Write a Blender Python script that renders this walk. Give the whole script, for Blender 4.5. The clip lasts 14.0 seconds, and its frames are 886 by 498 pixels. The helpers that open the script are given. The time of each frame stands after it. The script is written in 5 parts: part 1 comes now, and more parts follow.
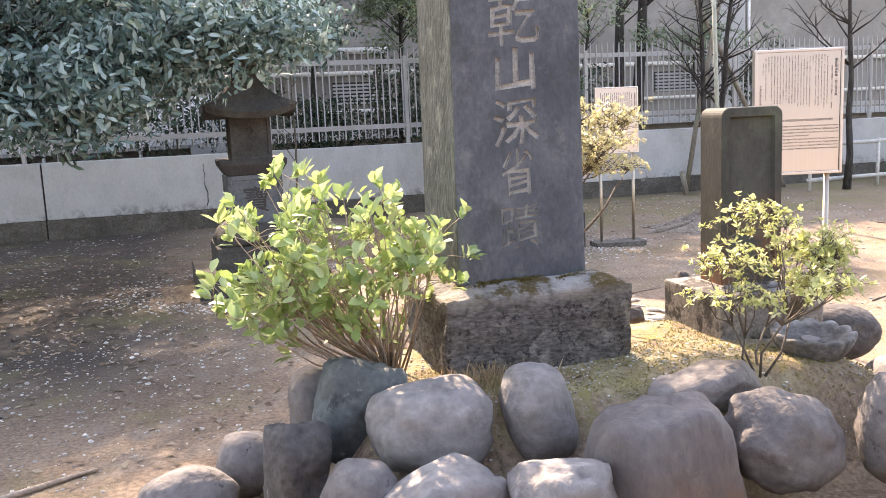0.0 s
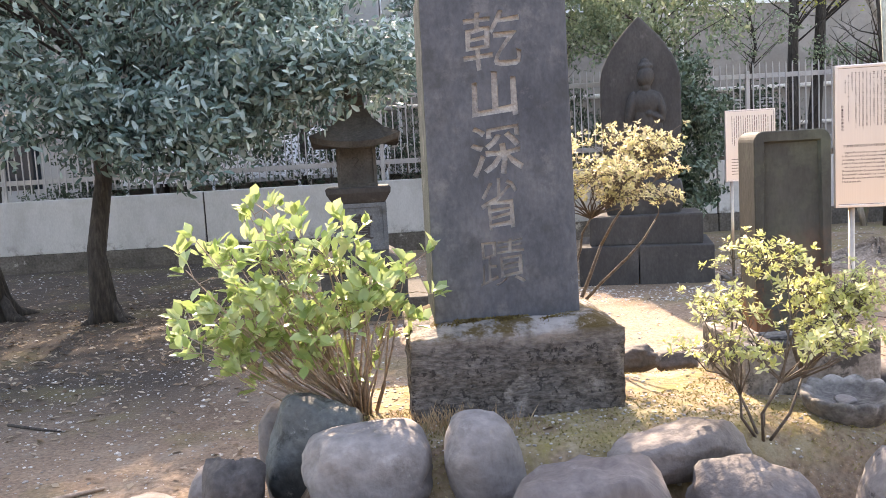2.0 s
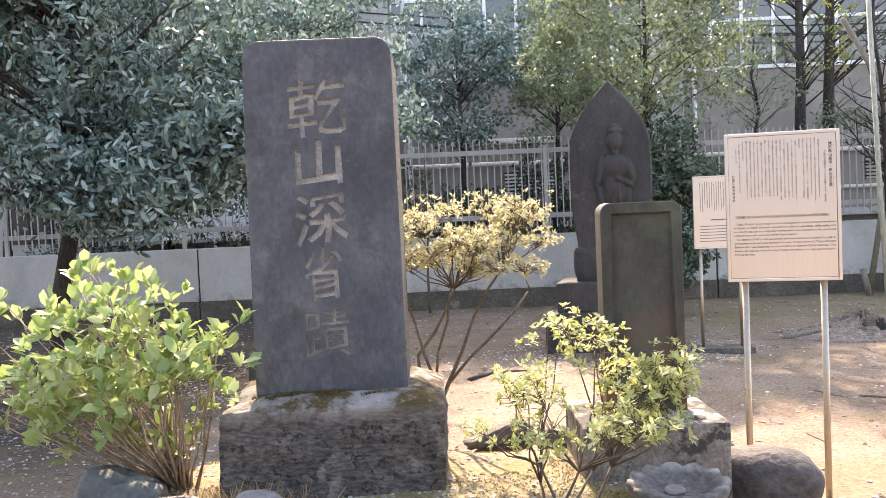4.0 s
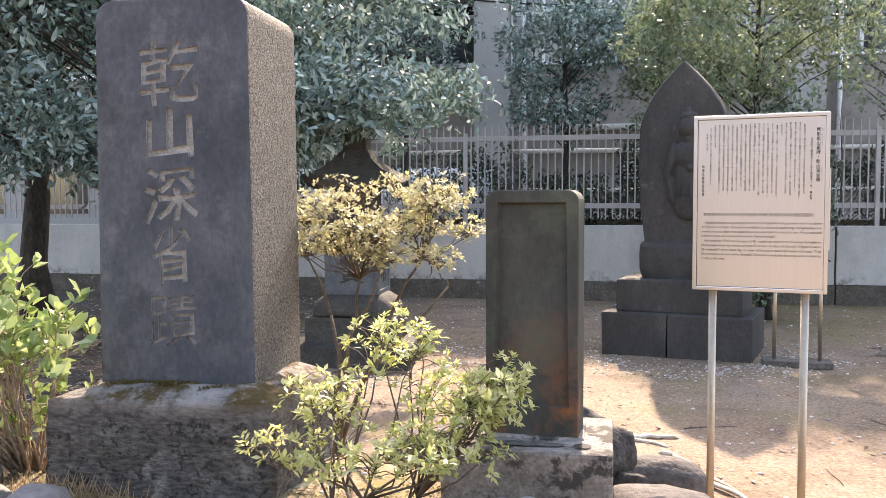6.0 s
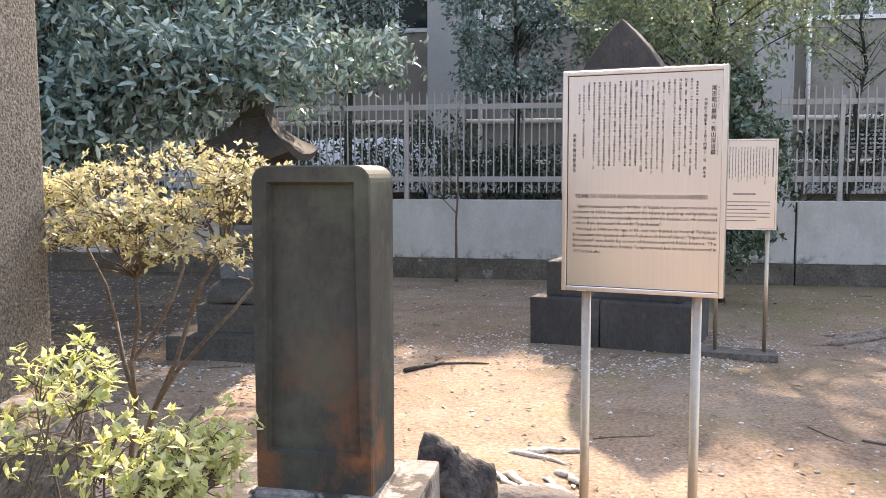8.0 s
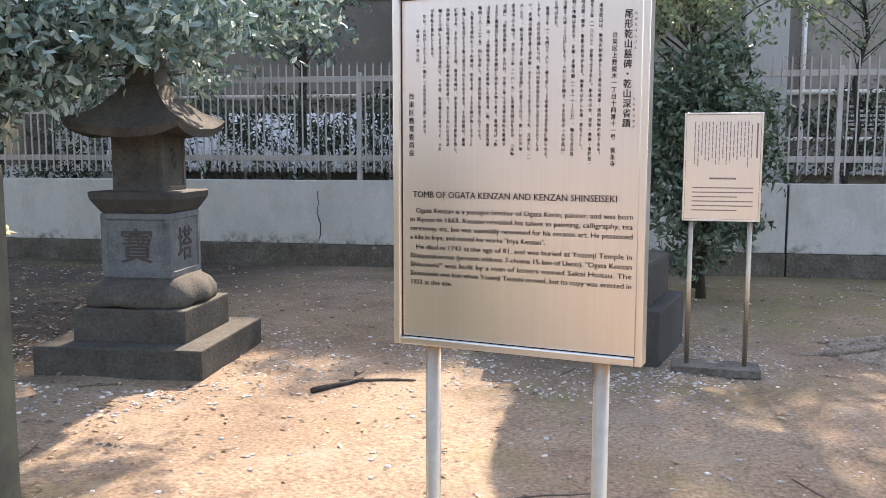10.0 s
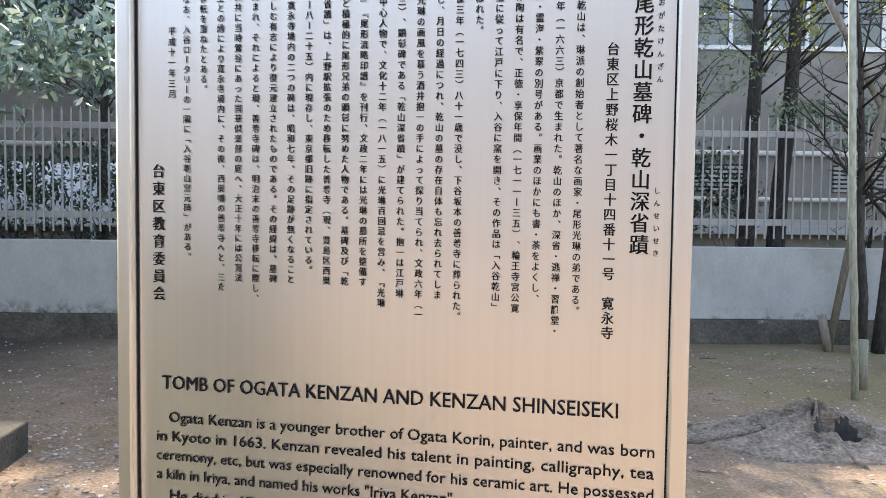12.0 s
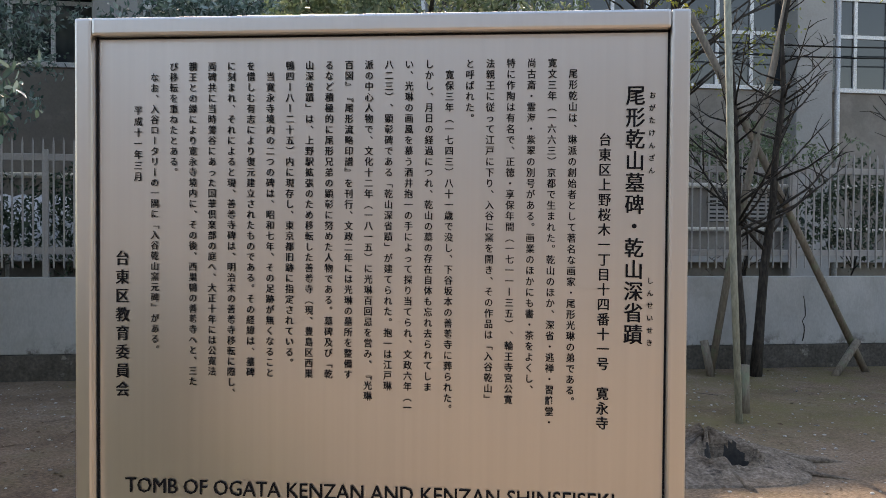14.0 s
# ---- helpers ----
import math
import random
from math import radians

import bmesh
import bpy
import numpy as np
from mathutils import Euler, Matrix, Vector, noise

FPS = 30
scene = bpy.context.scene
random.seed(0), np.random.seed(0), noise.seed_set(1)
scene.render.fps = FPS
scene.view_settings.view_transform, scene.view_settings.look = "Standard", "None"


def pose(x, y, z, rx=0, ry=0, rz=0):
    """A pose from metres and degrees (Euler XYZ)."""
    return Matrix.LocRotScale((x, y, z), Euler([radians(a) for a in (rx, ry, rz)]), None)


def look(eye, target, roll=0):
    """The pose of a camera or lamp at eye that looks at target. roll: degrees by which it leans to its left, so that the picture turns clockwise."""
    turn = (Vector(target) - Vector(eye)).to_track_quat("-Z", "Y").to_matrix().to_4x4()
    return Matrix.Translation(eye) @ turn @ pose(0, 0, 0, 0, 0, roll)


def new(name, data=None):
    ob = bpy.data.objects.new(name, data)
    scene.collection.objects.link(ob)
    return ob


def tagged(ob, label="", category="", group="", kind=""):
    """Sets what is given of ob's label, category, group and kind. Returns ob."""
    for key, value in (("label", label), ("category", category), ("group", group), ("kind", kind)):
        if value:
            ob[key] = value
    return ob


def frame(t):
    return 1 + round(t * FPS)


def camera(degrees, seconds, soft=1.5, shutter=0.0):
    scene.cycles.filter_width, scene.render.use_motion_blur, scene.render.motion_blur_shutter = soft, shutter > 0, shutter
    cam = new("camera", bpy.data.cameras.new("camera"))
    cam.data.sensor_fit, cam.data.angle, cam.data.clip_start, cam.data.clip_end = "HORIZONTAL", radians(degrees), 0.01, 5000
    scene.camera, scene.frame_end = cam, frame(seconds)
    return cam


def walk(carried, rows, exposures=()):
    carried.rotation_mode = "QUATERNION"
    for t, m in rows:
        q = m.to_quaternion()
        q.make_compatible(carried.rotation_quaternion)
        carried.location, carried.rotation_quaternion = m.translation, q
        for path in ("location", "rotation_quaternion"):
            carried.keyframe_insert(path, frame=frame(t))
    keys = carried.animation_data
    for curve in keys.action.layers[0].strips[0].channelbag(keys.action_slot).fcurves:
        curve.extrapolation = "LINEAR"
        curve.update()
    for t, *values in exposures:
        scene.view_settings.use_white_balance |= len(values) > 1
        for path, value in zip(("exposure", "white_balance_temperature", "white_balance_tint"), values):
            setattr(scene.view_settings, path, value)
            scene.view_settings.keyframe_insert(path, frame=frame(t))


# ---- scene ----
cam = camera(53.5, 14.0, soft=0.85)
PATH = [
    (0, (-0.056, 0.91, 1.558), (0.472, 2.814, 1.25), -2.6),
    (0.5, (0.215, 0.835, 1.528), (0.574, 2.782, 1.25), -1.8),
    (1, (0.477, 0.827, 1.515), (0.731, 2.79, 1.229), -3.0),
    (1.5, (0.709, 0.891, 1.528), (0.866, 2.872, 1.303), -1.9),
    (2, (0.918, 0.946, 1.517), (0.998, 2.932, 1.292), -3.3),
    (2.5, (1.173, 0.903, 1.53), (1.14, 2.89, 1.31), -2.0),
    (3, (1.406, 0.922, 1.524), (1.382, 2.909, 1.3), -3.2),
    (3.5, (1.638, 1.007, 1.522), (1.674, 3.003, 1.399), -1.3),
    (3.6, (1.68, 1.035, 1.522), (1.709, 3.032, 1.422), -1.2),
    (3.7, (1.714, 1.03, 1.52), (1.729, 3.028, 1.434), -1.5),
    (5.8, (2.818, 1.514, 1.485), (2.488, 3.483, 1.369), -0.7),
    (6, (2.913, 1.575, 1.483), (2.519, 3.533, 1.369), -0.2),
    (6.5, (3.096, 1.702, 1.49), (2.633, 3.643, 1.356), 0.1),
    (7, (3.163, 1.949, 1.478), (2.712, 3.892, 1.336), 1.2),
    (7.5, (3.232, 2.195, 1.472), (2.899, 4.159, 1.298), -0.1),
    (8, (3.366, 2.483, 1.501), (3.01, 4.443, 1.322), -0.1),
    (8.2, (3.418, 2.587, 1.499), (3.063, 4.546, 1.315), 0.4),
    (10.3, (3.671, 3.9, 1.513), (3.329, 5.857, 1.282), -0.1),
    (10.5, (3.663, 4.025, 1.516), (3.435, 6.002, 1.315), 0.3),
    (11, (3.593, 4.339, 1.548), (3.498, 6.333, 1.427), -0.0),
    (11.5, (3.571, 4.583, 1.567), (3.533, 6.579, 1.444), -0.2),
    (12, (3.529, 4.698, 1.595), (3.572, 6.694, 1.482), 0.7),
    (12.5, (3.469, 4.727, 1.632), (3.629, 6.719, 1.557), 0.9),
    (13, (3.439, 4.732, 1.643), (3.677, 6.717, 1.596), 1.3),
    (13.5, (3.434, 4.731, 1.645), (3.688, 6.714, 1.596), 0.9),
    (14, (3.438, 4.728, 1.649), (3.737, 6.705, 1.601), 0.4),
]
EXPOSURES = [(0, 2.90, 8800, 22), (3.7, 2.78, 8700, 21), (5.8, 2.58, 8500, 20), (8.2, 2.52, 8500, 20), (10.3, 2.50, 8200, 17), (11.5, 2.54, 7900, 14), (12.5, 2.28, 7900, 13), (13.0, 1.92, 8000, 14), (13.4, 1.74, 8100, 14), (14, 1.44, 8300, 14)]
walk(cam, [(t, look(eye, target, roll)) for t, eye, target, roll in PATH], EXPOSURES)

# ---- sky and sun ----
SUN = Vector((-0.02, 0.79, 0.61)).normalized()
world = bpy.data.worlds.new("sky")
scene.world = world
world.use_nodes = True
sky = world.node_tree.nodes.new("ShaderNodeTexSky")
sky.sky_type, sky.sun_disc = "NISHITA", False
sky.sun_elevation, sky.sun_rotation = math.asin(SUN.z), math.atan2(SUN.x, SUN.y)
world.node_tree.links.new(sky.outputs[0], world.node_tree.nodes["Background"].inputs[0])
world.node_tree.nodes["Background"].inputs[1].default_value = 0.15
sun = new("sun", bpy.data.lights.new("sun", "SUN"))
sun.data.energy, sun.data.angle, sun.data.color = 2.4, radians(1.0), (1.0, 0.95, 0.89)
sun.matrix_world = look(SUN * 40, (0, 0, 0))


# ---- materials ----
def material(name, colours, scale=6.0, rough=0.85, bump=0.3, bump_scale=40.0, metal=0.0, detail=6.0, grain=0.25, stretch=(1, 1, 1), island=0.0, spec=0.3):
    """A worn surface: large stains between the colours, fine grain, and relief."""
    m = bpy.data.materials.new(name)
    m.use_nodes = True
    nt = m.node_tree
    n, link = nt.nodes, nt.links.new
    shader = n["Principled BSDF"]
    shader.inputs["Metallic"].default_value = metal
    shader.inputs["Specular IOR Level"].default_value = spec
    mapping = n.new("ShaderNodeMapping")
    mapping.inputs["Scale"].default_value = stretch
    geo = n.new("ShaderNodeNewGeometry")
    link(geo.outputs["Position"], mapping.inputs[0])
    big = n.new("ShaderNodeTexNoise")
    big.inputs["Scale"].default_value, big.inputs["Detail"].default_value, big.inputs["Roughness"].default_value = scale, detail, 0.74
    link(mapping.outputs[0], big.inputs["Vector"])
    ramp = n.new("ShaderNodeValToRGB")
    e = ramp.color_ramp.elements
    while len(e) < len(colours):
        e.new(0.5)
    for k, c in enumerate(colours):
        e[k].position = 0.32 + 0.36 * k / max(1, len(colours) - 1)
        e[k].color = (*c, 1)
    link(big.outputs["Fac"], ramp.inputs[0])
    fine = n.new("ShaderNodeTexNoise")
    fine.inputs["Scale"].default_value, fine.inputs["Detail"].default_value = bump_scale, 5.0
    link(mapping.outputs[0], fine.inputs["Vector"])
    lev = n.new("ShaderNodeMapRange")
    lev.inputs[1].default_value, lev.inputs[2].default_value = 0.3, 0.7
    lev.inputs[3].default_value, lev.inputs[4].default_value = 1 - grain, 1 + grain
    link(fine.outputs["Fac"], lev.inputs[0])
    mul = n.new("ShaderNodeVectorMath")
    mul.operation = "SCALE"
    link(ramp.outputs[0], mul.inputs[0])
    link(lev.outputs[0], mul.inputs["Scale"])
    out = mul.outputs[0]
    if island:
        var = n.new("ShaderNodeMapRange")
        var.inputs[3].default_value, var.inputs[4].default_value = 1 - island, 1 + island
        link(geo.outputs["Random Per Island"], var.inputs[0])
        m2 = n.new("ShaderNodeVectorMath")
        m2.operation = "SCALE"
        link(out, m2.inputs[0])
        link(var.outputs[0], m2.inputs["Scale"])
        out = m2.outputs[0]
    link(out, shader.inputs["Base Color"])
    rr = n.new("ShaderNodeMapRange")
    rr.inputs[3].default_value, rr.inputs[4].default_value = max(0.02, rough - 0.12), min(1, rough + 0.12)
    link(big.outputs["Fac"], rr.inputs[0])
    link(rr.outputs[0], shader.inputs["Roughness"])
    if bump:
        b = n.new("ShaderNodeBump")
        b.inputs["Strength"].default_value, b.inputs["Distance"].default_value = bump, 0.01
        link(fine.outputs["Fac"], b.inputs["Height"])
        link(b.outputs[0], shader.inputs["Normal"])
    return m


def leaf_material(name, colours, through_light=0.45, rough=0.4):
    m = bpy.data.materials.new(name)
    m.use_nodes = True
    nt = m.node_tree
    n, link = nt.nodes, nt.links.new
    shader = n["Principled BSDF"]
    shader.inputs["Roughness"].default_value = rough
    geo = n.new("ShaderNodeNewGeometry")
    ramp = n.new("ShaderNodeValToRGB")
    e = ramp.color_ramp.elements
    while len(e) < len(colours):
        e.new(0.5)
    for k, c in enumerate(colours):
        e[k].position = k / max(1, len(colours) - 1)
        e[k].color = (*c, 1)
    link(geo.outputs["Random Per Island"], ramp.inputs[0])
    link(ramp.outputs[0], shader.inputs["Base Color"])
    tr = n.new("ShaderNodeBsdfTranslucent")
    link(ramp.outputs[0], tr.inputs[0])
    mix = n.new("ShaderNodeMixShader")
    mix.inputs[0].default_value = through_light
    link(shader.outputs[0], mix.inputs[1])
    link(tr.outputs[0], mix.inputs[2])
    link(mix.outputs[0], n["Material Output"].inputs[0])
    return m


def layered(m, colour, scale, low, high, axis=None, span=(0, 1), also=()):
    """Lays patches of a second colour (moss, lichen, rust, stain, painted light or shade) over a material, where noise,
    and if given a height band, allow them.
    """
    nt = m.node_tree
    n, link = nt.nodes, nt.links.new
    shader = n["Principled BSDF"]
    old = shader.inputs["Base Color"].links[0].from_socket
    geo = n.new("ShaderNodeNewGeometry")
    noise_n = n.new("ShaderNodeTexNoise")
    noise_n.inputs["Scale"].default_value, noise_n.inputs["Detail"].default_value, noise_n.inputs["Roughness"].default_value = scale, 8, 0.7
    link(geo.outputs["Position"], noise_n.inputs["Vector"])
    r = n.new("ShaderNodeMapRange")
    r.inputs[1].default_value, r.inputs[2].default_value = low, high
    link(noise_n.outputs["Fac"], r.inputs[0])
    fac = r.outputs[0]
    sep = n.new("ShaderNodeSeparateXYZ")
    link(geo.outputs["Position"], sep.inputs[0])
    for which, reach in ([(axis, span)] if axis is not None else []) + list(also):
        band = n.new("ShaderNodeMapRange")
        band.inputs[1].default_value, band.inputs[2].default_value = reach
        link(sep.outputs[which], band.inputs[0])
        mu = n.new("ShaderNodeMath")
        mu.operation = "MULTIPLY"
        link(fac, mu.inputs[0])
        link(band.outputs[0], mu.inputs[1])
        fac = mu.outputs[0]
    mix = n.new("ShaderNodeMix")
    mix.data_type = "RGBA"
    link(fac, mix.inputs[0])
    link(old, mix.inputs[6])
    mix.inputs[7].default_value = (*colour, 1)
    link(mix.outputs[2], shader.inputs["Base Color"])
    return m


def steel_material():
    """Satin steel with a faint vertical brushing and slow smudges."""
    m = bpy.data.materials.new("brushed_steel")
    m.use_nodes = True
    n, link = m.node_tree.nodes, m.node_tree.links.new
    shader = n["Principled BSDF"]
    shader.inputs["Metallic"].default_value = 1.0
    geo = n.new("ShaderNodeNewGeometry")
    mapping = n.new("ShaderNodeMapping")
    mapping.inputs["Scale"].default_value = (160, 160, 2.0)
    link(geo.outputs["Position"], mapping.inputs[0])
    brush = n.new("ShaderNodeTexNoise")
    brush.inputs["Scale"].default_value, brush.inputs["Detail"].default_value = 1.0, 3.0
    link(mapping.outputs[0], brush.inputs["Vector"])
    smudge = n.new("ShaderNodeTexNoise")
    smudge.inputs["Scale"].default_value, smudge.inputs["Detail"].default_value = 5.0, 4.0
    link(geo.outputs["Position"], smudge.inputs["Vector"])
    tone = n.new("ShaderNodeMapRange")
    tone.inputs[3].default_value, tone.inputs[4].default_value = 0.76, 0.84
    link(brush.outputs["Fac"], tone.inputs[0])
    tint = n.new("ShaderNodeVectorMath")
    tint.operation = "SCALE"
    tint.inputs[0].default_value = (1.0, 0.99, 0.965)
    link(tone.outputs[0], tint.inputs["Scale"])
    link(tint.outputs[0], shader.inputs["Base Color"])
    gloss = n.new("ShaderNodeMapRange")
    gloss.inputs[3].default_value, gloss.inputs[4].default_value = 0.26, 0.34
    link(smudge.outputs["Fac"], gloss.inputs[0])
    link(gloss.outputs[0], shader.inputs["Roughness"])
    return m


STELE = layered(layered(material("stele_stone", [(0.048, 0.056, 0.068), (0.088, 0.098, 0.112), (0.135, 0.142, 0.152)], 3.4, 0.72, 0.3, 60, stretch=(1, 1, 0.6), grain=0.16, detail=9), (0.19, 0.195, 0.20), 7, 0.56, 0.78), (0.05, 0.055, 0.058), 5, 0.54, 0.74)
CARVED = material("carved_stone", [(0.21, 0.208, 0.198), (0.33, 0.327, 0.31), (0.43, 0.425, 0.40)], 14, 0.9, 0.4, 90)
ROUGH_SIDE = material("pecked_stone", [(0.084, 0.076, 0.061), (0.157, 0.140, 0.117), (0.201, 0.184, 0.157)], 60, 0.95, 1.0, 120, grain=0.5)
# Greenish stone for the left side, darkened to carry that side's shade.
SHADED_GREEN_SIDE = layered(material("shaded_greenish_side", [(0.045, 0.05, 0.042), (0.08, 0.088, 0.075), (0.12, 0.125, 0.11)], 9, 0.9, 0.6, 60, stretch=(1, 1, 0.4), grain=0.3), (0.20, 0.20, 0.17), 6, 0.56, 0.68)
# Height band pales the upper edge, painting in the light it catches.
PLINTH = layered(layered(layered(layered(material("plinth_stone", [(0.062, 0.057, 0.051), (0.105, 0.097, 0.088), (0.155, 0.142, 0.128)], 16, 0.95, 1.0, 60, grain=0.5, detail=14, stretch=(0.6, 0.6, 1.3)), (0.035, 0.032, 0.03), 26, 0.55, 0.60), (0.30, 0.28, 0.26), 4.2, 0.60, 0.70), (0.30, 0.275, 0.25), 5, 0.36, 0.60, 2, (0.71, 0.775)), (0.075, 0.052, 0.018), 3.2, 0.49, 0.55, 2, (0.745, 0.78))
SMALL = layered(layered(material("small_stele_stone", [(0.037, 0.038, 0.032), (0.054, 0.055, 0.047), (0.074, 0.074, 0.065)], 3, 0.8, 0.2, 70, stretch=(1, 1, 0.4), grain=0.12), (0.24, 0.095, 0.04), 3.2, 0.46, 0.62, 2, (1.12, 0.72)), (0.085, 0.095, 0.07), 3.0, 0.52, 0.66)
SMALL_PLINTH = layered(material("small_plinth_stone", [(0.128, 0.112, 0.096), (0.240, 0.216, 0.192), (0.304, 0.280, 0.256)], 5, 0.92, 0.5, 60, grain=0.3), (0.06, 0.055, 0.05), 7, 0.5, 0.56)
STATUE = layered(material("statue_stone", [(0.036, 0.035, 0.034), (0.054, 0.052, 0.049), (0.074, 0.071, 0.067)], 2.4, 0.85, 0.3, 50, grain=0.14, stretch=(1, 1, 0.5)), (0.13, 0.125, 0.115), 6, 0.60, 0.80)
LANTERN = layered(material("lantern_stone", [(0.041, 0.038, 0.033), (0.063, 0.060, 0.052), (0.088, 0.084, 0.074)], 4, 0.92, 0.5, 50, grain=0.25), (0.06, 0.06, 0.055), 5, 0.55, 0.68)
SHAFT = layered(material("blue_grey_lantern_stone", [(0.075, 0.085, 0.092), (0.105, 0.118, 0.125), (0.14, 0.15, 0.155)], 4, 0.9, 0.4, 60, grain=0.18), (0.06, 0.058, 0.052), 5, 0.56, 0.72)
ROCK_MATS = [
    layered(layered(material("purple_grey_rock", [(0.105, 0.092, 0.086), (0.150, 0.133, 0.125), (0.20, 0.181, 0.170)], 2.6, 0.74, 1.0, 26, grain=0.20, detail=10), (0.29, 0.265, 0.24), 4, 0.60, 0.76), (0.055, 0.048, 0.045), 12, 0.60, 0.66),
    layered(layered(material("green_grey_rock", [(0.055, 0.060, 0.060), (0.092, 0.102, 0.100), (0.15, 0.162, 0.155)], 4, 0.7, 0.8, 30, grain=0.22), (0.028, 0.032, 0.033), 7, 0.56, 0.64), (0.26, 0.27, 0.26), 11, 0.64, 0.72),
    layered(layered(material("light_rock", [(0.135, 0.121, 0.114), (0.198, 0.180, 0.170), (0.27, 0.25, 0.234)], 2.8, 0.75, 1.0, 24, grain=0.20, detail=10), (0.10, 0.085, 0.082), 6, 0.60, 0.72), (0.36, 0.34, 0.315), 4, 0.60, 0.74),
    layered(material("brown_black_rock", [(0.045, 0.040, 0.038), (0.078, 0.069, 0.064), (0.125, 0.11, 0.10)], 5, 0.8, 0.8, 35, grain=0.28), (0.24, 0.23, 0.21), 7, 0.64, 0.69),
    layered(layered(material("rusty_rock", [(0.092, 0.079, 0.073), (0.138, 0.121, 0.112), (0.192, 0.171, 0.158)], 3.0, 0.75, 0.9, 26, grain=0.20), (0.24, 0.22, 0.20), 6, 0.60, 0.74), (0.24, 0.13, 0.065), 4, 0.46, 0.66, 2, (0.28, 0.08)),
]
DARK_ROCK = layered(layered(material("dark_purple_rock", [(0.078, 0.066, 0.062), (0.112, 0.096, 0.091), (0.155, 0.135, 0.127)], 2.8, 0.7, 0.8, 28, stretch=(1, 1, 0.5), grain=0.18), (0.21, 0.19, 0.18), 7, 0.62, 0.76), (0.22, 0.11, 0.055), 4, 0.42, 0.62, 2, (0.36, 0.06))
BASIN = layered(material("weathered_basin_stone", [(0.07, 0.066, 0.062), (0.12, 0.115, 0.108), (0.19, 0.182, 0.172)], 7, 0.9, 0.7, 50, grain=0.3), (0.36, 0.345, 0.32), 6, 0.40, 0.60, 2, (0.475, 0.50))
LAVA = material("black_lava", [(0.022, 0.02, 0.02), (0.045, 0.041, 0.039), (0.085, 0.077, 0.07)], 14, 0.9, 1.0, 40, grain=0.4)
CONCRETE = layered(layered(material("white_painted_concrete", [(0.36, 0.36, 0.345), (0.445, 0.445, 0.43), (0.505, 0.505, 0.49)], 1.3, 0.85, 0.2, 50, stretch=(1, 1, 0.5), grain=0.06), (0.36, 0.35, 0.32), 2.2, 0.52, 0.75), (0.14, 0.13, 0.115), 4.5, 0.50, 0.62, 2, (0.44, 0.27))
FOOTING = layered(material("grey_footing", [(0.062, 0.055, 0.046), (0.105, 0.094, 0.080), (0.150, 0.136, 0.118)], 2.5, 0.95, 0.8, 30, grain=0.3), (0.34, 0.32, 0.29), 3, 0.60, 0.68)
# Dark tone of joints and cracks, reused to paint shade in recesses and rooms.
GAP = material("dark_joint_and_shade", [(0.03, 0.03, 0.03), (0.06, 0.055, 0.05)], 8)
PAINT = material("grey_fence_paint", [(0.340, 0.327, 0.310), (0.425, 0.412, 0.391)], 3, 0.55, 0.1, 60, grain=0.08)
STEEL = steel_material()
STEEL_POST = material("steel_tube", [(0.42, 0.355, 0.285), (0.49, 0.425, 0.345)], 5, 0.5, 0.0, 40, metal=1.0, grain=0.05, spec=0.5)
INK = material("black_ink", [(0.010, 0.010, 0.012), (0.016, 0.016, 0.018)], 20, 0.6, 0.0, spec=0.15)
INK_GREY = material("faded_ink", [(0.16, 0.15, 0.14), (0.22, 0.21, 0.2)], 20, 0.7, 0.0)
BARK = material("dark_bark", [(0.024, 0.021, 0.018), (0.045, 0.039, 0.033), (0.078, 0.069, 0.060)], 14, 0.95, 1.0, 45, stretch=(1, 1, 0.25), grain=0.4)
TWIG = material("grey_brown_twig", [(0.084, 0.066, 0.052), (0.154, 0.126, 0.101)], 12, 0.9, 0.4, 60, grain=0.3)
CANE = material("tan_cane", [(0.25, 0.19, 0.14), (0.42, 0.33, 0.26)], 12, 0.85, 0.3, 60, grain=0.25)
POLE = layered(material("weathered_pole", [(0.16, 0.13, 0.10), (0.28, 0.24, 0.19)], 9, 0.9, 0.5, 50, stretch=(1, 1, 0.3), grain=0.25), (0.22, 0.24, 0.16), 5, 0.52, 0.66)
GREEN_POLE = material("algae_grey_pole", [(0.28, 0.29, 0.22), (0.40, 0.40, 0.33)], 9, 0.9, 0.5, 50, stretch=(1, 1, 0.3), grain=0.25)
WOOD_DEAD = layered(material("dead_wood", [(0.11, 0.085, 0.062), (0.20, 0.16, 0.125), (0.29, 0.24, 0.195)], 10, 0.95, 0.5, 40, stretch=(1, 1, 2), grain=0.3), (0.04, 0.034, 0.03), 5, 0.58, 0.66)
WOOD_PALE = layered(material("bleached_root", [(0.30, 0.26, 0.215), (0.42, 0.375, 0.32), (0.52, 0.48, 0.42)], 12, 0.9, 0.5, 50, grain=0.2), (0.16, 0.12, 0.09), 7, 0.56, 0.66)
EVERGREEN = leaf_material("dark_evergreen_leaf", [(0.046, 0.085, 0.072), (0.122, 0.200, 0.172), (0.40, 0.51, 0.47), (0.056, 0.106, 0.086), (0.185, 0.27, 0.215)], 0.22, 0.2)
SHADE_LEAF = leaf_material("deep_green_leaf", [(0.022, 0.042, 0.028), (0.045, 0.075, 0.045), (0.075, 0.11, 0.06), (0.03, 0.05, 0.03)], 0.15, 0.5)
BUSH_LEAF = leaf_material("dark_bush_leaf", [(0.028, 0.055, 0.034), (0.060, 0.105, 0.062), (0.16, 0.22, 0.15), (0.036, 0.070, 0.042)], 0.15, 0.3)
